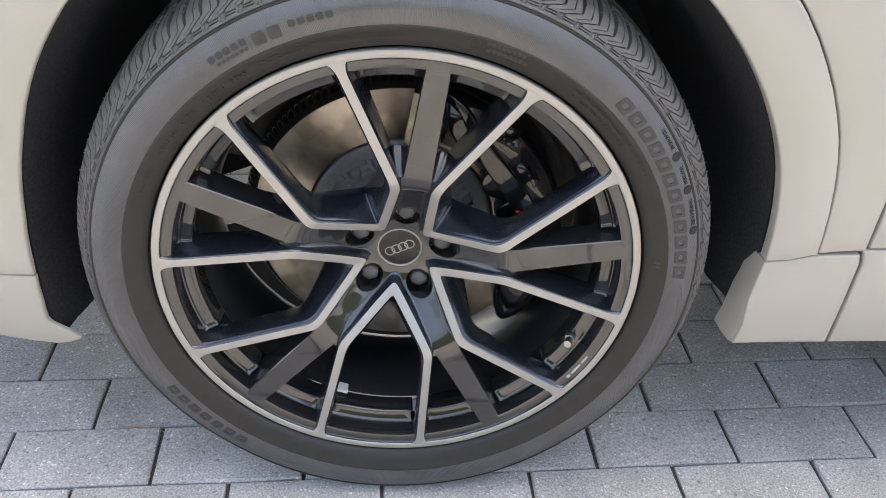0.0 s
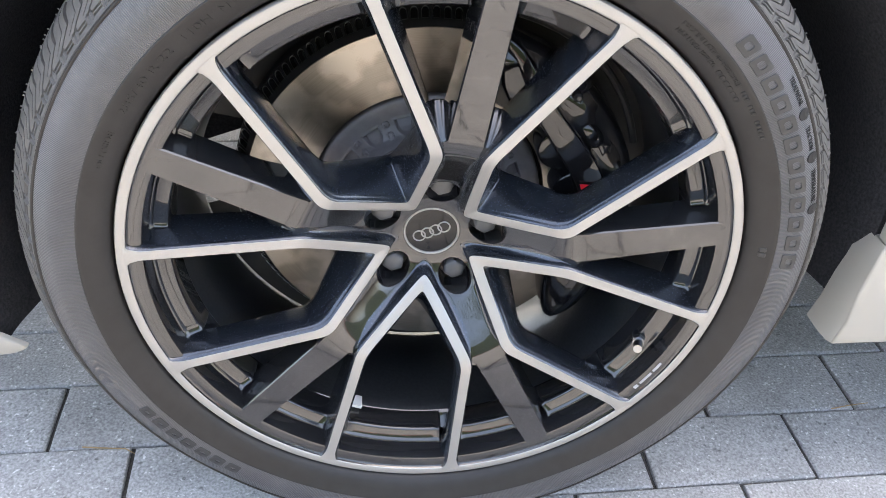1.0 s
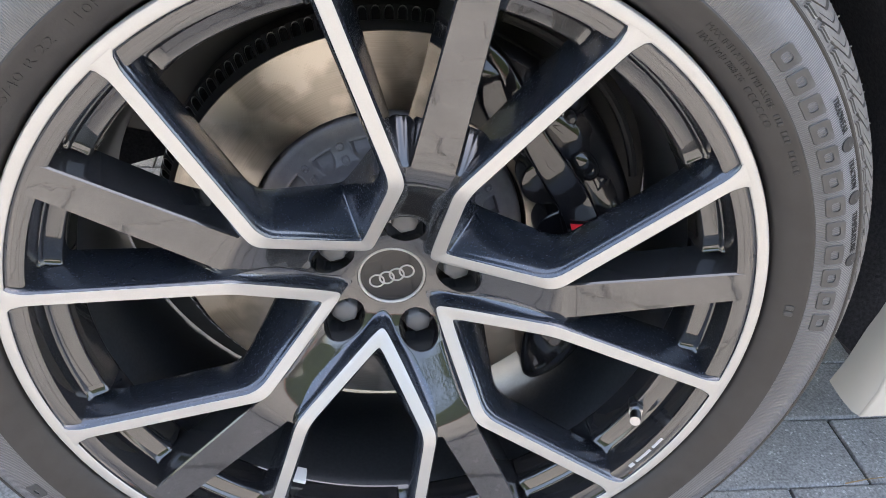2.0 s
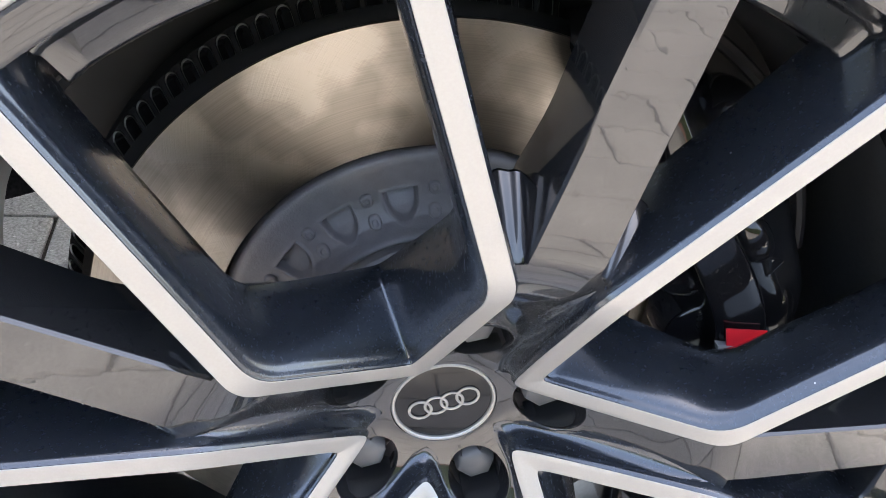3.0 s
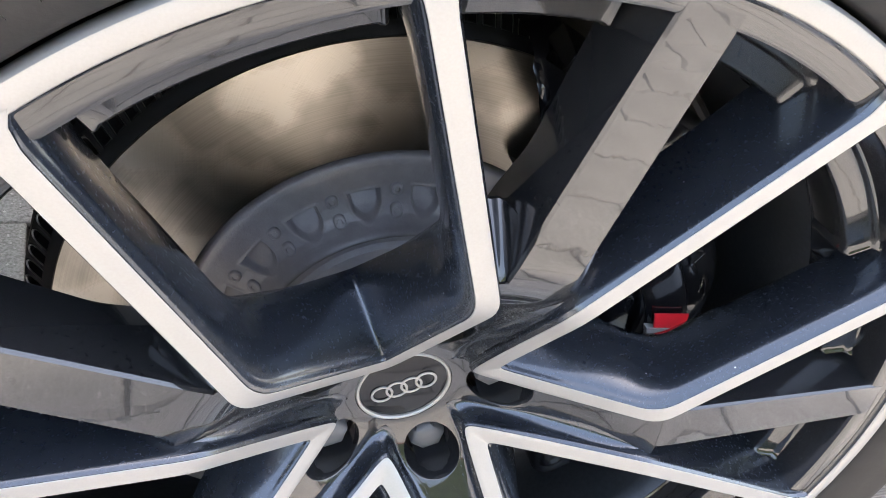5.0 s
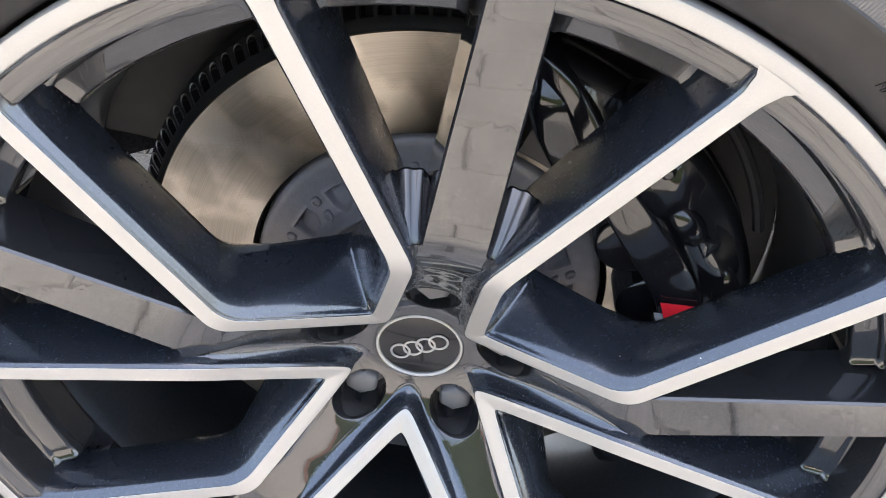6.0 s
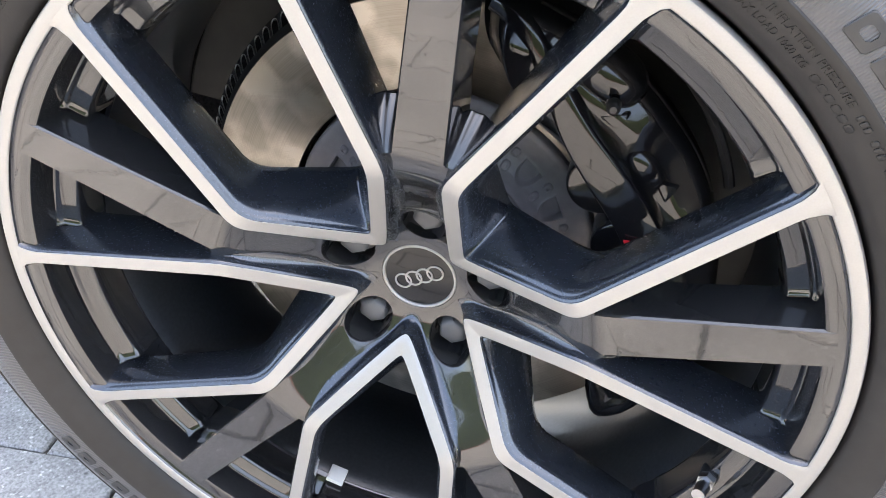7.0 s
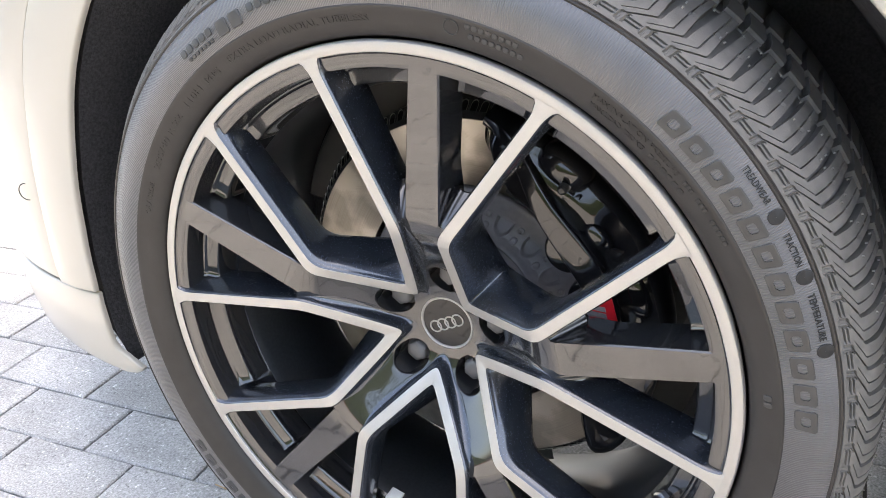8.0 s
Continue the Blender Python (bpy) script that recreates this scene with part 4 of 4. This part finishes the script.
def raised_text(words, height, r0, a0, a1=None, lift=0.0006, mat=None):
    font = bpy.data.curves.new("writing", "FONT")
    font.body, font.size, font.resolution_u = words, height / 0.72, 2
    ob = bpy.data.objects.new("writing", font)
    scene.collection.objects.link(ob)
    me = bpy.data.meshes.new_from_object(ob.evaluated_get(bpy.context.evaluated_depsgraph_get()))
    bpy.data.objects.remove(ob)
    pts = [v.co.copy() for v in me.vertices]
    wide = max(p.x for p in pts)
    stretch = radians(a0 - a1) * r0 / wide if a1 is not None else 1.0
    bm = bmesh.new()
    bm.from_mesh(me)
    bpy.data.meshes.remove(me)
    bmesh.ops.subdivide_edges(bm, edges=[e for e in bm.edges if e.calc_length() > height], cuts=1)
    lid = bmesh.ops.extrude_face_region(bm, geom=bm.faces[:])
    for v in lid["geom"]:
        if isinstance(v, bmesh.types.BMVert):
            v.co.z += lift
    flat = [(v.co.x * stretch, v.co.y, v.co.z) for v in bm.verts]
    for v, p in zip(list(bm.verts), bent_mesh(flat, r0, a0, 0.0)):
        v.co = p
    return part("raised_writing", bm, mat or RUBBER, wheel, "raised writing on the sidewall", sharp=30)


def raised_bars(count, high, r0, a0, a1, fill=0.78, mat=None, lean=0.0, hollow=False, label="raised plain bars on the sidewall"):
    """Plain blocks in place of letters."""
    step = (a0 - a1) / count
    for k in range(count):
        bm = bmesh.new()
        w = radians(step) * r0 * fill
        flat, e = [], min(0.0015, w * 0.2)
        for z, g in ((-0.0003, 0.0), (0.0005, 0.0), (0.0009, 0.0005)):
            flat.append([(g + e, g, z), (w / 2, g, z), (w - g - e, g, z), (w - g, g + e, z), (w - g, high / 2, z), (w - g, high - g - e, z), (w - g - e, high - g, z), (w / 2, high - g, z), (g + e, high - g, z), (g, high - g - e, z), (g, high / 2, z), (g, g + e, z)])
        rows = [bent_mesh([(x + lean * y, y, z) for x, y, z in row], r0, a0 - step * k, 0.0) for row in flat]
        if hollow:
            t = min(0.0045, w * 0.3)
            ring = [(t + e, t), (w / 2, t), (w - t - e, t), (w - t, t + e), (w - t, high / 2), (w - t, high - t - e), (w - t - e, high - t), (w / 2, high - t), (t + e, high - t), (t, high - t - e), (t, high / 2), (t, t + e)]
            rows += [bent_mesh([(x + lean * y, y, z) for x, y in ring], r0, a0 - step * k, 0.0) for z in (0.0009, -0.0003)]
        vs = grid(bm, rows, close=True)
        if not hollow:
            bm.faces.new(vs[-1])
        part("raised_mark", bm, mat or LETTER, wheel, label, sharp=30)


raised_text("285/40 R 22", 0.0058, 0.3105, 147.0, 133.5)
raised_text("110H", 0.0058, 0.3105, 131.5, 125.8)
raised_text("M+S", 0.0058, 0.3105, 124.2, 120.2)
raised_text("EXTRA LOAD RADIAL TUBELESS", 0.0058, 0.3115, 117.5, 89.5)
raised_text("OUTSIDE", 0.0050, 0.3110, 157.4, 150.3)
raised_text("MAX INFLATION PRESSURE", 0.0042, 0.3150, 55.4, 40.7)
for a0, a1, count in ((39.6, 37.6, 3), (36.8, 34.6, 3), (33.6, 29.6, 5)):
    raised_bars(count, 0.0040, 0.3150, a0, a1, mat=RUBBER)
raised_text("MAX LOAD 1060 KG", 0.0042, 0.3080, 55.2, 46.0)
raised_bars(6, 0.0040, 0.3080, 45.0, 38.0, mat=RUBBER)
raised_text("TREADWEAR", 0.0046, 0.3535, 37.2, 32.4, 0.0008, INK_RUBBER)
raised_text("TRACTION", 0.0046, 0.3535, 28.5, 24.5, 0.0008, INK_RUBBER)
raised_text("TEMPERATURE", 0.0046, 0.3535, 21.0, 15.1, 0.0008, INK_RUBBER)
raised_bars(8, 0.0045, 0.3170, 74.5, 66.5)
raised_bars(8, 0.0045, 0.3100, 74.0, 65.5)
raised_bars(2, 0.0065, 0.3100, 7.4, 5.2)
raised_bars(12, 0.0155, 0.3318, 47.4, 2.4, hollow=True, lean=0.15)
raised_bars(5, 0.0070, 0.3385, 124.6, 116.6)
raised_bars(7, 0.0035, 0.3325, 123.6, 117.0)
raised_bars(2, 0.0135, 0.3320, 115.8, 110.0)
raised_bars(5, 0.0070, 0.3380, 109.2, 101.0)
raised_bars(7, 0.0120, 0.3320, 232.0, 208.0, hollow=True)
for a in (30.7, 23.1, 13.8):
    bm = bmesh.new()
    rows = []
    for r, z in ((0.0054, -0.0003), (0.0054, 0.0006), (0.0048, 0.0011), (0.0002, 0.0012)):
        rows.append(bent_mesh([(r * math.cos(2 * math.pi * k / 24), r * math.sin(2 * math.pi * k / 24), z) for k in range(24)], 0.3556, a, 0.0))
    grid(bm, rows, close=True)
    part("raised_dot", bm, INK_RUBBER, wheel, "raised round field on the sidewall", sharp=30)
bm = bmesh.new()
rows = []
for r in (0.0052, 0.0058, 0.0064, 0.0066):
    rows.append(bent_mesh([(r * math.cos(2 * math.pi * k / 32), r * math.sin(2 * math.pi * k / 32), 0.0007 if 0.0052 < r < 0.0066 else -0.0003) for k in range(32)], 0.3155, 76.6, 0.0))
grid(bm, rows, close=True)
part("raised_ring", bm, LETTER, wheel, "raised ring mark on the sidewall")

# ---- body ----
ARCH = [(-40, 0.47), (-14, 0.455), (3, 0.458), (20, 0.468), (50, 0.469), (90, 0.469), (135, 0.469), (147, 0.46), (157, 0.45), (170, 0.4425), (181, 0.443), (194, 0.45), (215, 0.47)]
BODY_Y = 0.022


def arch_at(a, out=0.0):
    r = curve_through(ARCH, a) + out
    return (r * math.cos(radians(a)), r * math.sin(radians(a)))


def body_y(x, z):
    """The side of the car: nearly flat behind the wheel, curving in towards the nose, tucked in below."""
    y = BODY_Y + 0.25 * max(0.0, z - 0.25) ** 2
    if x < -0.44:
        y += 1.17 * (x + 0.44) ** 2
    if z < -0.03:
        y += (1.3 if x < 0 else 0.6) * (z + 0.03) ** 2
    return y


def panel(name, loop, offset, label, mat=None, cell=0.03, back=0.03, inset=0.0028, wider=lambda x: 0.0):
    """A sheet with that outline in (x, z), rolled in at its edges."""
    from mathutils.geometry import delaunay_2d_cdt
    dense = []
    for k, p in enumerate(loop):
        q = loop[(k + 1) % len(loop)]
        steps = max(1, int(math.dist(p, q) / 0.03))
        dense += [mix(p, q, j / steps) for j in range(steps)]
    loop = dense
    n = len(loop)
    area = sum(loop[k][0] * loop[(k + 1) % n][1] - loop[(k + 1) % n][0] * loop[k][1] for k in range(n))
    turn = 1 if area > 0 else -1
    inner = []
    for k in range(n):
        a, b, c = Vector(loop[k - 1]), Vector(loop[k]), Vector(loop[(k + 1) % n])
        d = ((b - a).normalized() + (c - b).normalized()).normalized()
        inner.append(b + Vector((-d.y, d.x)) * inset * turn)

    def inside(p):
        hit = False
        for k in range(n):
            (x0, y0), (x1, y1) = inner[k], inner[(k + 1) % n]
            if (y0 > p.y) != (y1 > p.y) and p.x < x0 + (x1 - x0) * (p.y - y0) / (y1 - y0):
                hit = not hit
        return hit
    xs, zs = [p[0] for p in loop], [p[1] for p in loop]
    pts = [Vector(p) for p in inner]
    for x in np.arange(min(xs), max(xs), cell):
        for z in np.arange(min(zs), max(zs), cell):
            p = Vector((x, z))
            if inside(p) and min((p - q).length for q in inner) > cell * 0.5:
                pts.append(p)
    verts, _, faces, *_ = delaunay_2d_cdt(pts, [(k, (k + 1) % n) for k in range(n)], [], 0, 1e-7)
    bm = bmesh.new()
    vs = [bm.verts.new((p.x, body_y(p.x, p.y) + offset(p.x, p.y), p.y)) for p in verts]
    for f in faces:
        if inside(sum((verts[k] for k in f), Vector((0, 0))) / 3):
            try:
                bm.faces.new([vs[k] for k in f])
            except ValueError:
                pass
    rows = []
    for f, d in ((0.0, 0.0), (0.6, 0.0006), (1.0, 0.0028), (1.0, back)):
        rows.append([(x, body_y(x, z) + offset(x, z) + (d if d < 0.004 else d + wider(x)), z) for x, z in [(i.x + (o[0] - i.x) * f, i.y + (o[1] - i.y) * f) for i, o in zip(inner, loop)]])
    grid(bm, rows, close=True)
    bmesh.ops.remove_doubles(bm, verts=bm.verts, dist=0.00005)
    ob = part(name, bm, mat or PAINT, car, label, sharp=50)
    ob.location = (0, 0, HUB_Z)
    return ob


def flare(x, z):
    """The arch trim stands a little proud, crowned across its width."""
    r = math.hypot(x, z)
    d = (r - curve_through(ARCH, math.degrees(math.atan2(z, x)) % 360 if x < 0 or z > 0 else math.degrees(math.atan2(z, x)))) / 0.064
    return -0.004 - 0.003 * math.sin(math.pi * min(1, max(0, d)))


trim_out = [arch_at(a, 0.064 + 0.006 * smooth((a - 0) / 40)) for a in np.arange(3.5, 181, 3.5)]
trim_in = [arch_at(a) for a in np.arange(2.9, 181.2, 3.1)]
panel("arch_trim", trim_in + [(-0.4440, -0.0085), (-0.5100, -0.0070)] + list(reversed(trim_out)) + [(0.5151, 0.0330), (0.4861, 0.0268)], flare, "beige-white wheel arch trim", back=0.007, wider=lambda x: 0.010 * smooth((x + 0.25) / 0.5))
fender_in = [arch_at(a, 0.0665 + 0.006 * smooth((a - 0) / 40)) for a in np.arange(3.6, 181, 3.5)]
panel("fender", [(0.5840, 0.0375), (0.5860, 0.1073), (0.60, 0.25), (0.60, 0.72), (-1.0, 0.72), (-1.0, 0.0), (-0.75, -0.0040), (-0.5125, -0.0065)] + list(reversed(fender_in)) + [(0.5180, 0.0330)], lambda x, z: 0.0, "beige-white front fender")
panel("side_skirt", [(0.4590, 0.0195), (0.4861, 0.0225), (0.5151, 0.0290), (0.5795, 0.0310), (0.5830, 0.0179), (0.5815, -0.0563), (0.5805, -0.1160), (0.4525, -0.1195), (0.4560, -0.0850), (0.4530, -0.0419)], lambda x, z: 0.0, "beige-white side skirt below the fender", cell=0.012)
panel("door", [(0.5882, 0.0400), (0.5905, 0.1073), (0.604, 0.25), (0.604, 0.72), (1.5, 0.72), (1.5, 0.0460)], lambda x, z: 0.001, "beige-white door", cell=0.06)
panel("door_sill", [(0.5830, 0.0330), (0.5872, 0.0179), (0.5857, -0.0563), (0.5847, -0.1158), (1.5, -0.1060), (1.5, 0.0420), (0.5810, 0.0380)], lambda x, z: 0.0, "beige-white sill below the door", cell=0.04)
panel("bumper_corner", [(-0.4450, -0.0125), (-0.4462, -0.0300), (-0.4462, -0.0510), (-0.4478, -0.0700), (-0.4480, -0.0850), (-0.4440, -0.0925), (-0.4340, -0.1010), (-0.4240, -0.1095), (-0.4140, -0.1180), (-0.4165, -0.1225), (-0.4300, -0.1300), (-0.4480, -0.1335), (-0.52, -0.1245), (-0.62, -0.1170), (-0.75, -0.1110), (-1.0, -0.1000), (-1.0, -0.0045), (-0.75, -0.0085), (-0.5125, -0.0110)], lambda x, z: 0.0, "beige-white lower bumper corner", cell=0.02, back=0.007)
# the rolled return of the skirt behind the wheel
bm = bmesh.new()
rows = []
for x, z in ((0.4590, 0.0195), (0.4545, -0.020), (0.4530, -0.0419), (0.4560, -0.0850), (0.4525, -0.1195)):
    y = body_y(x, z)
    lean = smooth(-z / 0.11)
    rows.append([(x, y + 0.003, z), (x - 0.001 - 0.003 * lean, y + 0.008, z), (x - 0.002 - 0.008 * lean, y + 0.022, z + 0.004 * lean), (x - 0.003 - 0.012 * lean, y + 0.040, z + 0.010 * lean)])
grid(bm, rows)
ob = part("skirt_return", bm, PAINT, car, "rolled edge of the side skirt", sharp=70)
ob.location = (0, 0, HUB_Z)
# parking sensor in the nose
bm = bmesh.new()
sx, sz = -0.535, 0.106
sy = body_y(sx, sz)
torus(bm, (sx, sy, sz), (1.17 * 2 * (sx + 0.44), 1, 0), 0.0105, 0.0007, 32, 6)
ob = part("sensor_ring", bm, PLASTIC, car, "round parking sensor edge")
ob.location = (0, 0, HUB_Z)

# liner of the wheel arch
bm = bmesh.new()
rows = []
for a in np.arange(-9, 196, 3.0):
    r = curve_through(ARCH, a) - 0.003
    low = smooth((abs(a - 92) - 95) / 16)
    c, s = math.cos(radians(a)), math.sin(radians(a))
    bulge = 0.004 * math.sin(radians(a * 7))
    rows.append([(rr * c, y, rr * s) for rr, y in ((r + 0.045, BODY_Y + 0.030 + 0.05 * low), (r + 0.004, BODY_Y + 0.010 + 0.014 * low + 0.011 * smooth((math.cos(radians(a)) * r + 0.25) / 0.5)), (r - 0.001, BODY_Y + 0.036 + 0.016 * low), (r - 0.012 + bulge, 0.11), (r - 0.014 + bulge * 1.5, 0.18), (r - 0.02, 0.28), (r - 0.05, 0.38), (r - 0.2, 0.41), (0.02, 0.42))])
grid(bm, rows)
liner = part("wheel_arch_liner", bm, LINER, car, "black felt wheel arch liner", sharp=60)
liner.location = (0, 0, HUB_Z)
# dark underbody behind the skirts, and the far side that closes the car
bm = bmesh.new()
box(bm, (1.90, 1.03, -0.04), (2.82, 1.90, 0.18), bevel=0.02)
ob = part("underbody", bm, PLASTIC, car, "black underbody")
ob.location = (0, 0, HUB_Z)
bm = bmesh.new()
box(bm, (-0.78, 1.15, -0.03), (0.54, 1.30, 0.16), bevel=0.02)
ob = part("underbody", bm, PLASTIC, car, "black underbody")
ob.location = (0, 0, HUB_Z)
bm = bmesh.new()
plan = [(x, body_y(x, 0.3) + 0.006) for x in np.linspace(-0.44, -1.0, 9)] + [(-1.137, 0.53), (-1.315, 0.80), (-1.42, 1.10), (-1.42, 1.88), (2.0, 1.88), (2.0, 0.06), (0.6, 0.05)]
vs = grid(bm, [[(x, y + 0.02, 0.50) for x, y in plan], [(x, y, 0.52) for x, y in plan], [(x, y, 0.70) for x, y in plan], [(0.3 + (x - 0.3) * 0.985, 0.98 + (y - 0.98) * 0.985, 0.735) for x, y in plan]], close=True)
bm.faces.new(vs[0])
bm.faces.new(vs[-1])
box(bm, (1.75, 0.98, 0.98), (1.6, 1.45, 0.60), bevel=0.12)
ob = part("body_shell", bm, PAINT, car, "beige-white body shell")
ob.location = (0, 0, HUB_Z)

# ---- hedge across the yard ----
hedge = tagged(empty("hedge", (0, -9.0, 0)), "tall dense green hedge at the edge of the paving", "hedge")
bm = bmesh.new()
rng = random.Random(3)
for k in range(14000):
    x, y, z = rng.uniform(-9, 9), rng.uniform(-0.5, 0.5), rng.uniform(0.02, 1) ** 0.8 * (3.6 + 0.5 * math.sin(k * 0.005) + rng.uniform(-0.5, 0.9))
    q = Euler((rng.uniform(0, 6.3), rng.uniform(0, 6.3), rng.uniform(0, 6.3))).to_matrix()
    w, h = rng.uniform(0.05, 0.09), rng.uniform(0.09, 0.16)
    vs = [bm.verts.new(Vector((x, y, z)) + q @ Vector(p)) for p in ((-w / 2, 0, 0), (0, -h / 2, 0.01), (w / 2, 0, 0), (0, h / 2, 0.01))]
    bm.faces.new(vs)
part("leaves", bm, LEAF, hedge, "small green leaves")
bm = bmesh.new()
box(bm, (0, 0, 1.4), (17.6, 0.55, 2.8), bevel=0.1)
part("dense_core", bm, LEAF, hedge)

# ---- ground ----
ground = tagged(empty("ground", (0, 0, 0)), "grey concrete block paving laid in half bond", "paving", kind="structure")
ground.rotation_euler = (math.atan(GROUND_SLOPE), 0, 0)
BLOCK, COURSE, ROW_TURN, ROW_0 = 0.223, 0.1125, math.atan(0.043), 0.018
bm = bmesh.new()
grid(bm, [[(-600, -600, -0.012), (600, -600, -0.012)], [(-600, 600, -0.012), (600, 600, -0.012)]])
part("far_surface", bm, TARMAC, ground, "grey tarmac running on to the distance")
bm = bmesh.new()
box(bm, (0, -8.1, 0.05), (18.0, 0.14, 0.16), bevel=0.012)
part("kerb_edge", bm, KERB, ground, "reddish concrete kerb in front of the hedge")
bm = bmesh.new()
grid(bm, [[(-5.0, -6.1, -0.0075), (5.0, -5.7, -0.0075)], [(-5.0, 3.6, -0.0075), (5.0, 3.6, -0.0075)]])
part("bed", bm, SAND, ground, "dark sand in the joints")


def block_corners(seed, top=0.0):
    """Points and faces of one paving block with chamfered, slightly worn edges."""
    rg = random.Random(seed)
    L, W, c = BLOCK - 0.0056, COURSE - 0.0026, 0.0034
    pts, faces = [], []
    for hx, hy, z in ((L / 2, W / 2, -0.03), (L / 2, W / 2, -c * 0.8), (L / 2 - c * 0.4, W / 2 - c * 0.4, -c * 0.25), (L / 2 - c, W / 2 - c, 0.0)):
        ring = [(-hx, -hy), (-hx / 3, -hy), (hx / 3, -hy), (hx, -hy), (hx, 0), (hx, hy), (hx / 3, hy), (-hx / 3, hy), (-hx, hy), (-hx, 0)]
        for x, y in ring:
            j = 0.0 if z < -0.01 else 0.0008
            pts.append((x + rg.uniform(-j, j), y + rg.uniform(-j, j), z + rg.uniform(-j, j) * 0.4))
    for k in range(3):
        for i in range(10):
            j = (i + 1) % 10
            faces.append((10 * k + i, 10 * k + j, 10 * (k + 1) + j, 10 * (k + 1) + i))
    faces.append(tuple(30 + i for i in range(10)))
    return pts, faces


def block_pose(k, i, rg):
    phase = 0.084 if k % 2 == 0 else 0.199
    x, y = phase + BLOCK * (i + 0.5), COURSE * (k + 0.5)
    c, s = math.cos(ROW_TURN), math.sin(ROW_TURN)
    return pose(x * c - y * s, ROW_0 + x * s + y * c, rg.uniform(-0.0011, 0.0007), rg.uniform(-0.35, 0.35), rg.uniform(-0.25, 0.25), math.degrees(ROW_TURN) + rg.uniform(-0.3, 0.3))


shared = []
for seed in range(6):
    pts, faces = block_corners(seed)
    me = bpy.data.meshes.new("paving_block")
    me.from_pydata(pts, [], faces)
    me.materials.append(STONE)
    shared.append(me)
rng = random.Random(11)
far_pts, far_faces = [], []
for k in range(-52, 32):
    for i in range(-22, 22):
        m = block_pose(k, i, rng)
        seed = rng.randrange(6)
        if -3 <= k <= 12 and -9 <= i <= 7:
            ob = new("paving_block", shared[seed])
            ob.parent = ground
            ob.matrix_basis = m
        else:
            pts, faces = block_corners(seed)
            n = len(far_pts)
            far_pts += [tuple(m @ Vector(p)) for p in pts]
            far_faces += [tuple(n + v for v in f) for f in faces]
me = bpy.data.meshes.new("paving_further_off")
me.from_pydata(far_pts, [], far_faces)
me.materials.append(STONE)
ob = new("paving_further_off", me)
ob.parent = ground
tagged(ob, "further grey paving blocks", kind="stuff")
# dry stalks on the joints
for a, m, b in (((-0.43, 0.112), (-0.375, 0.108), (-0.362, 0.100)), ((0.60, 0.155), (0.63, 0.161), (0.66, 0.165))):
    bm = bmesh.new()
    rows = []
    pts = [mix(a, m, k / 6) for k in range(6)] + [mix(m, b, k / 4) for k in range(5)]
    for k, (x, y) in enumerate(pts):
        w = 0.0011 * (1 - 0.5 * k / len(pts))
        rows.append([(x, y + w * math.cos(c), GROUND_SLOPE * y + 0.0035 + w * math.sin(c)) for c in [math.pi * q / 3 for q in range(6)]])
    grid(bm, rows, close=True)
    tagged(mesh_object("dry_stalk", bm, STRAW), "dry brown grass stalk lying on the paving joint", "stalk")
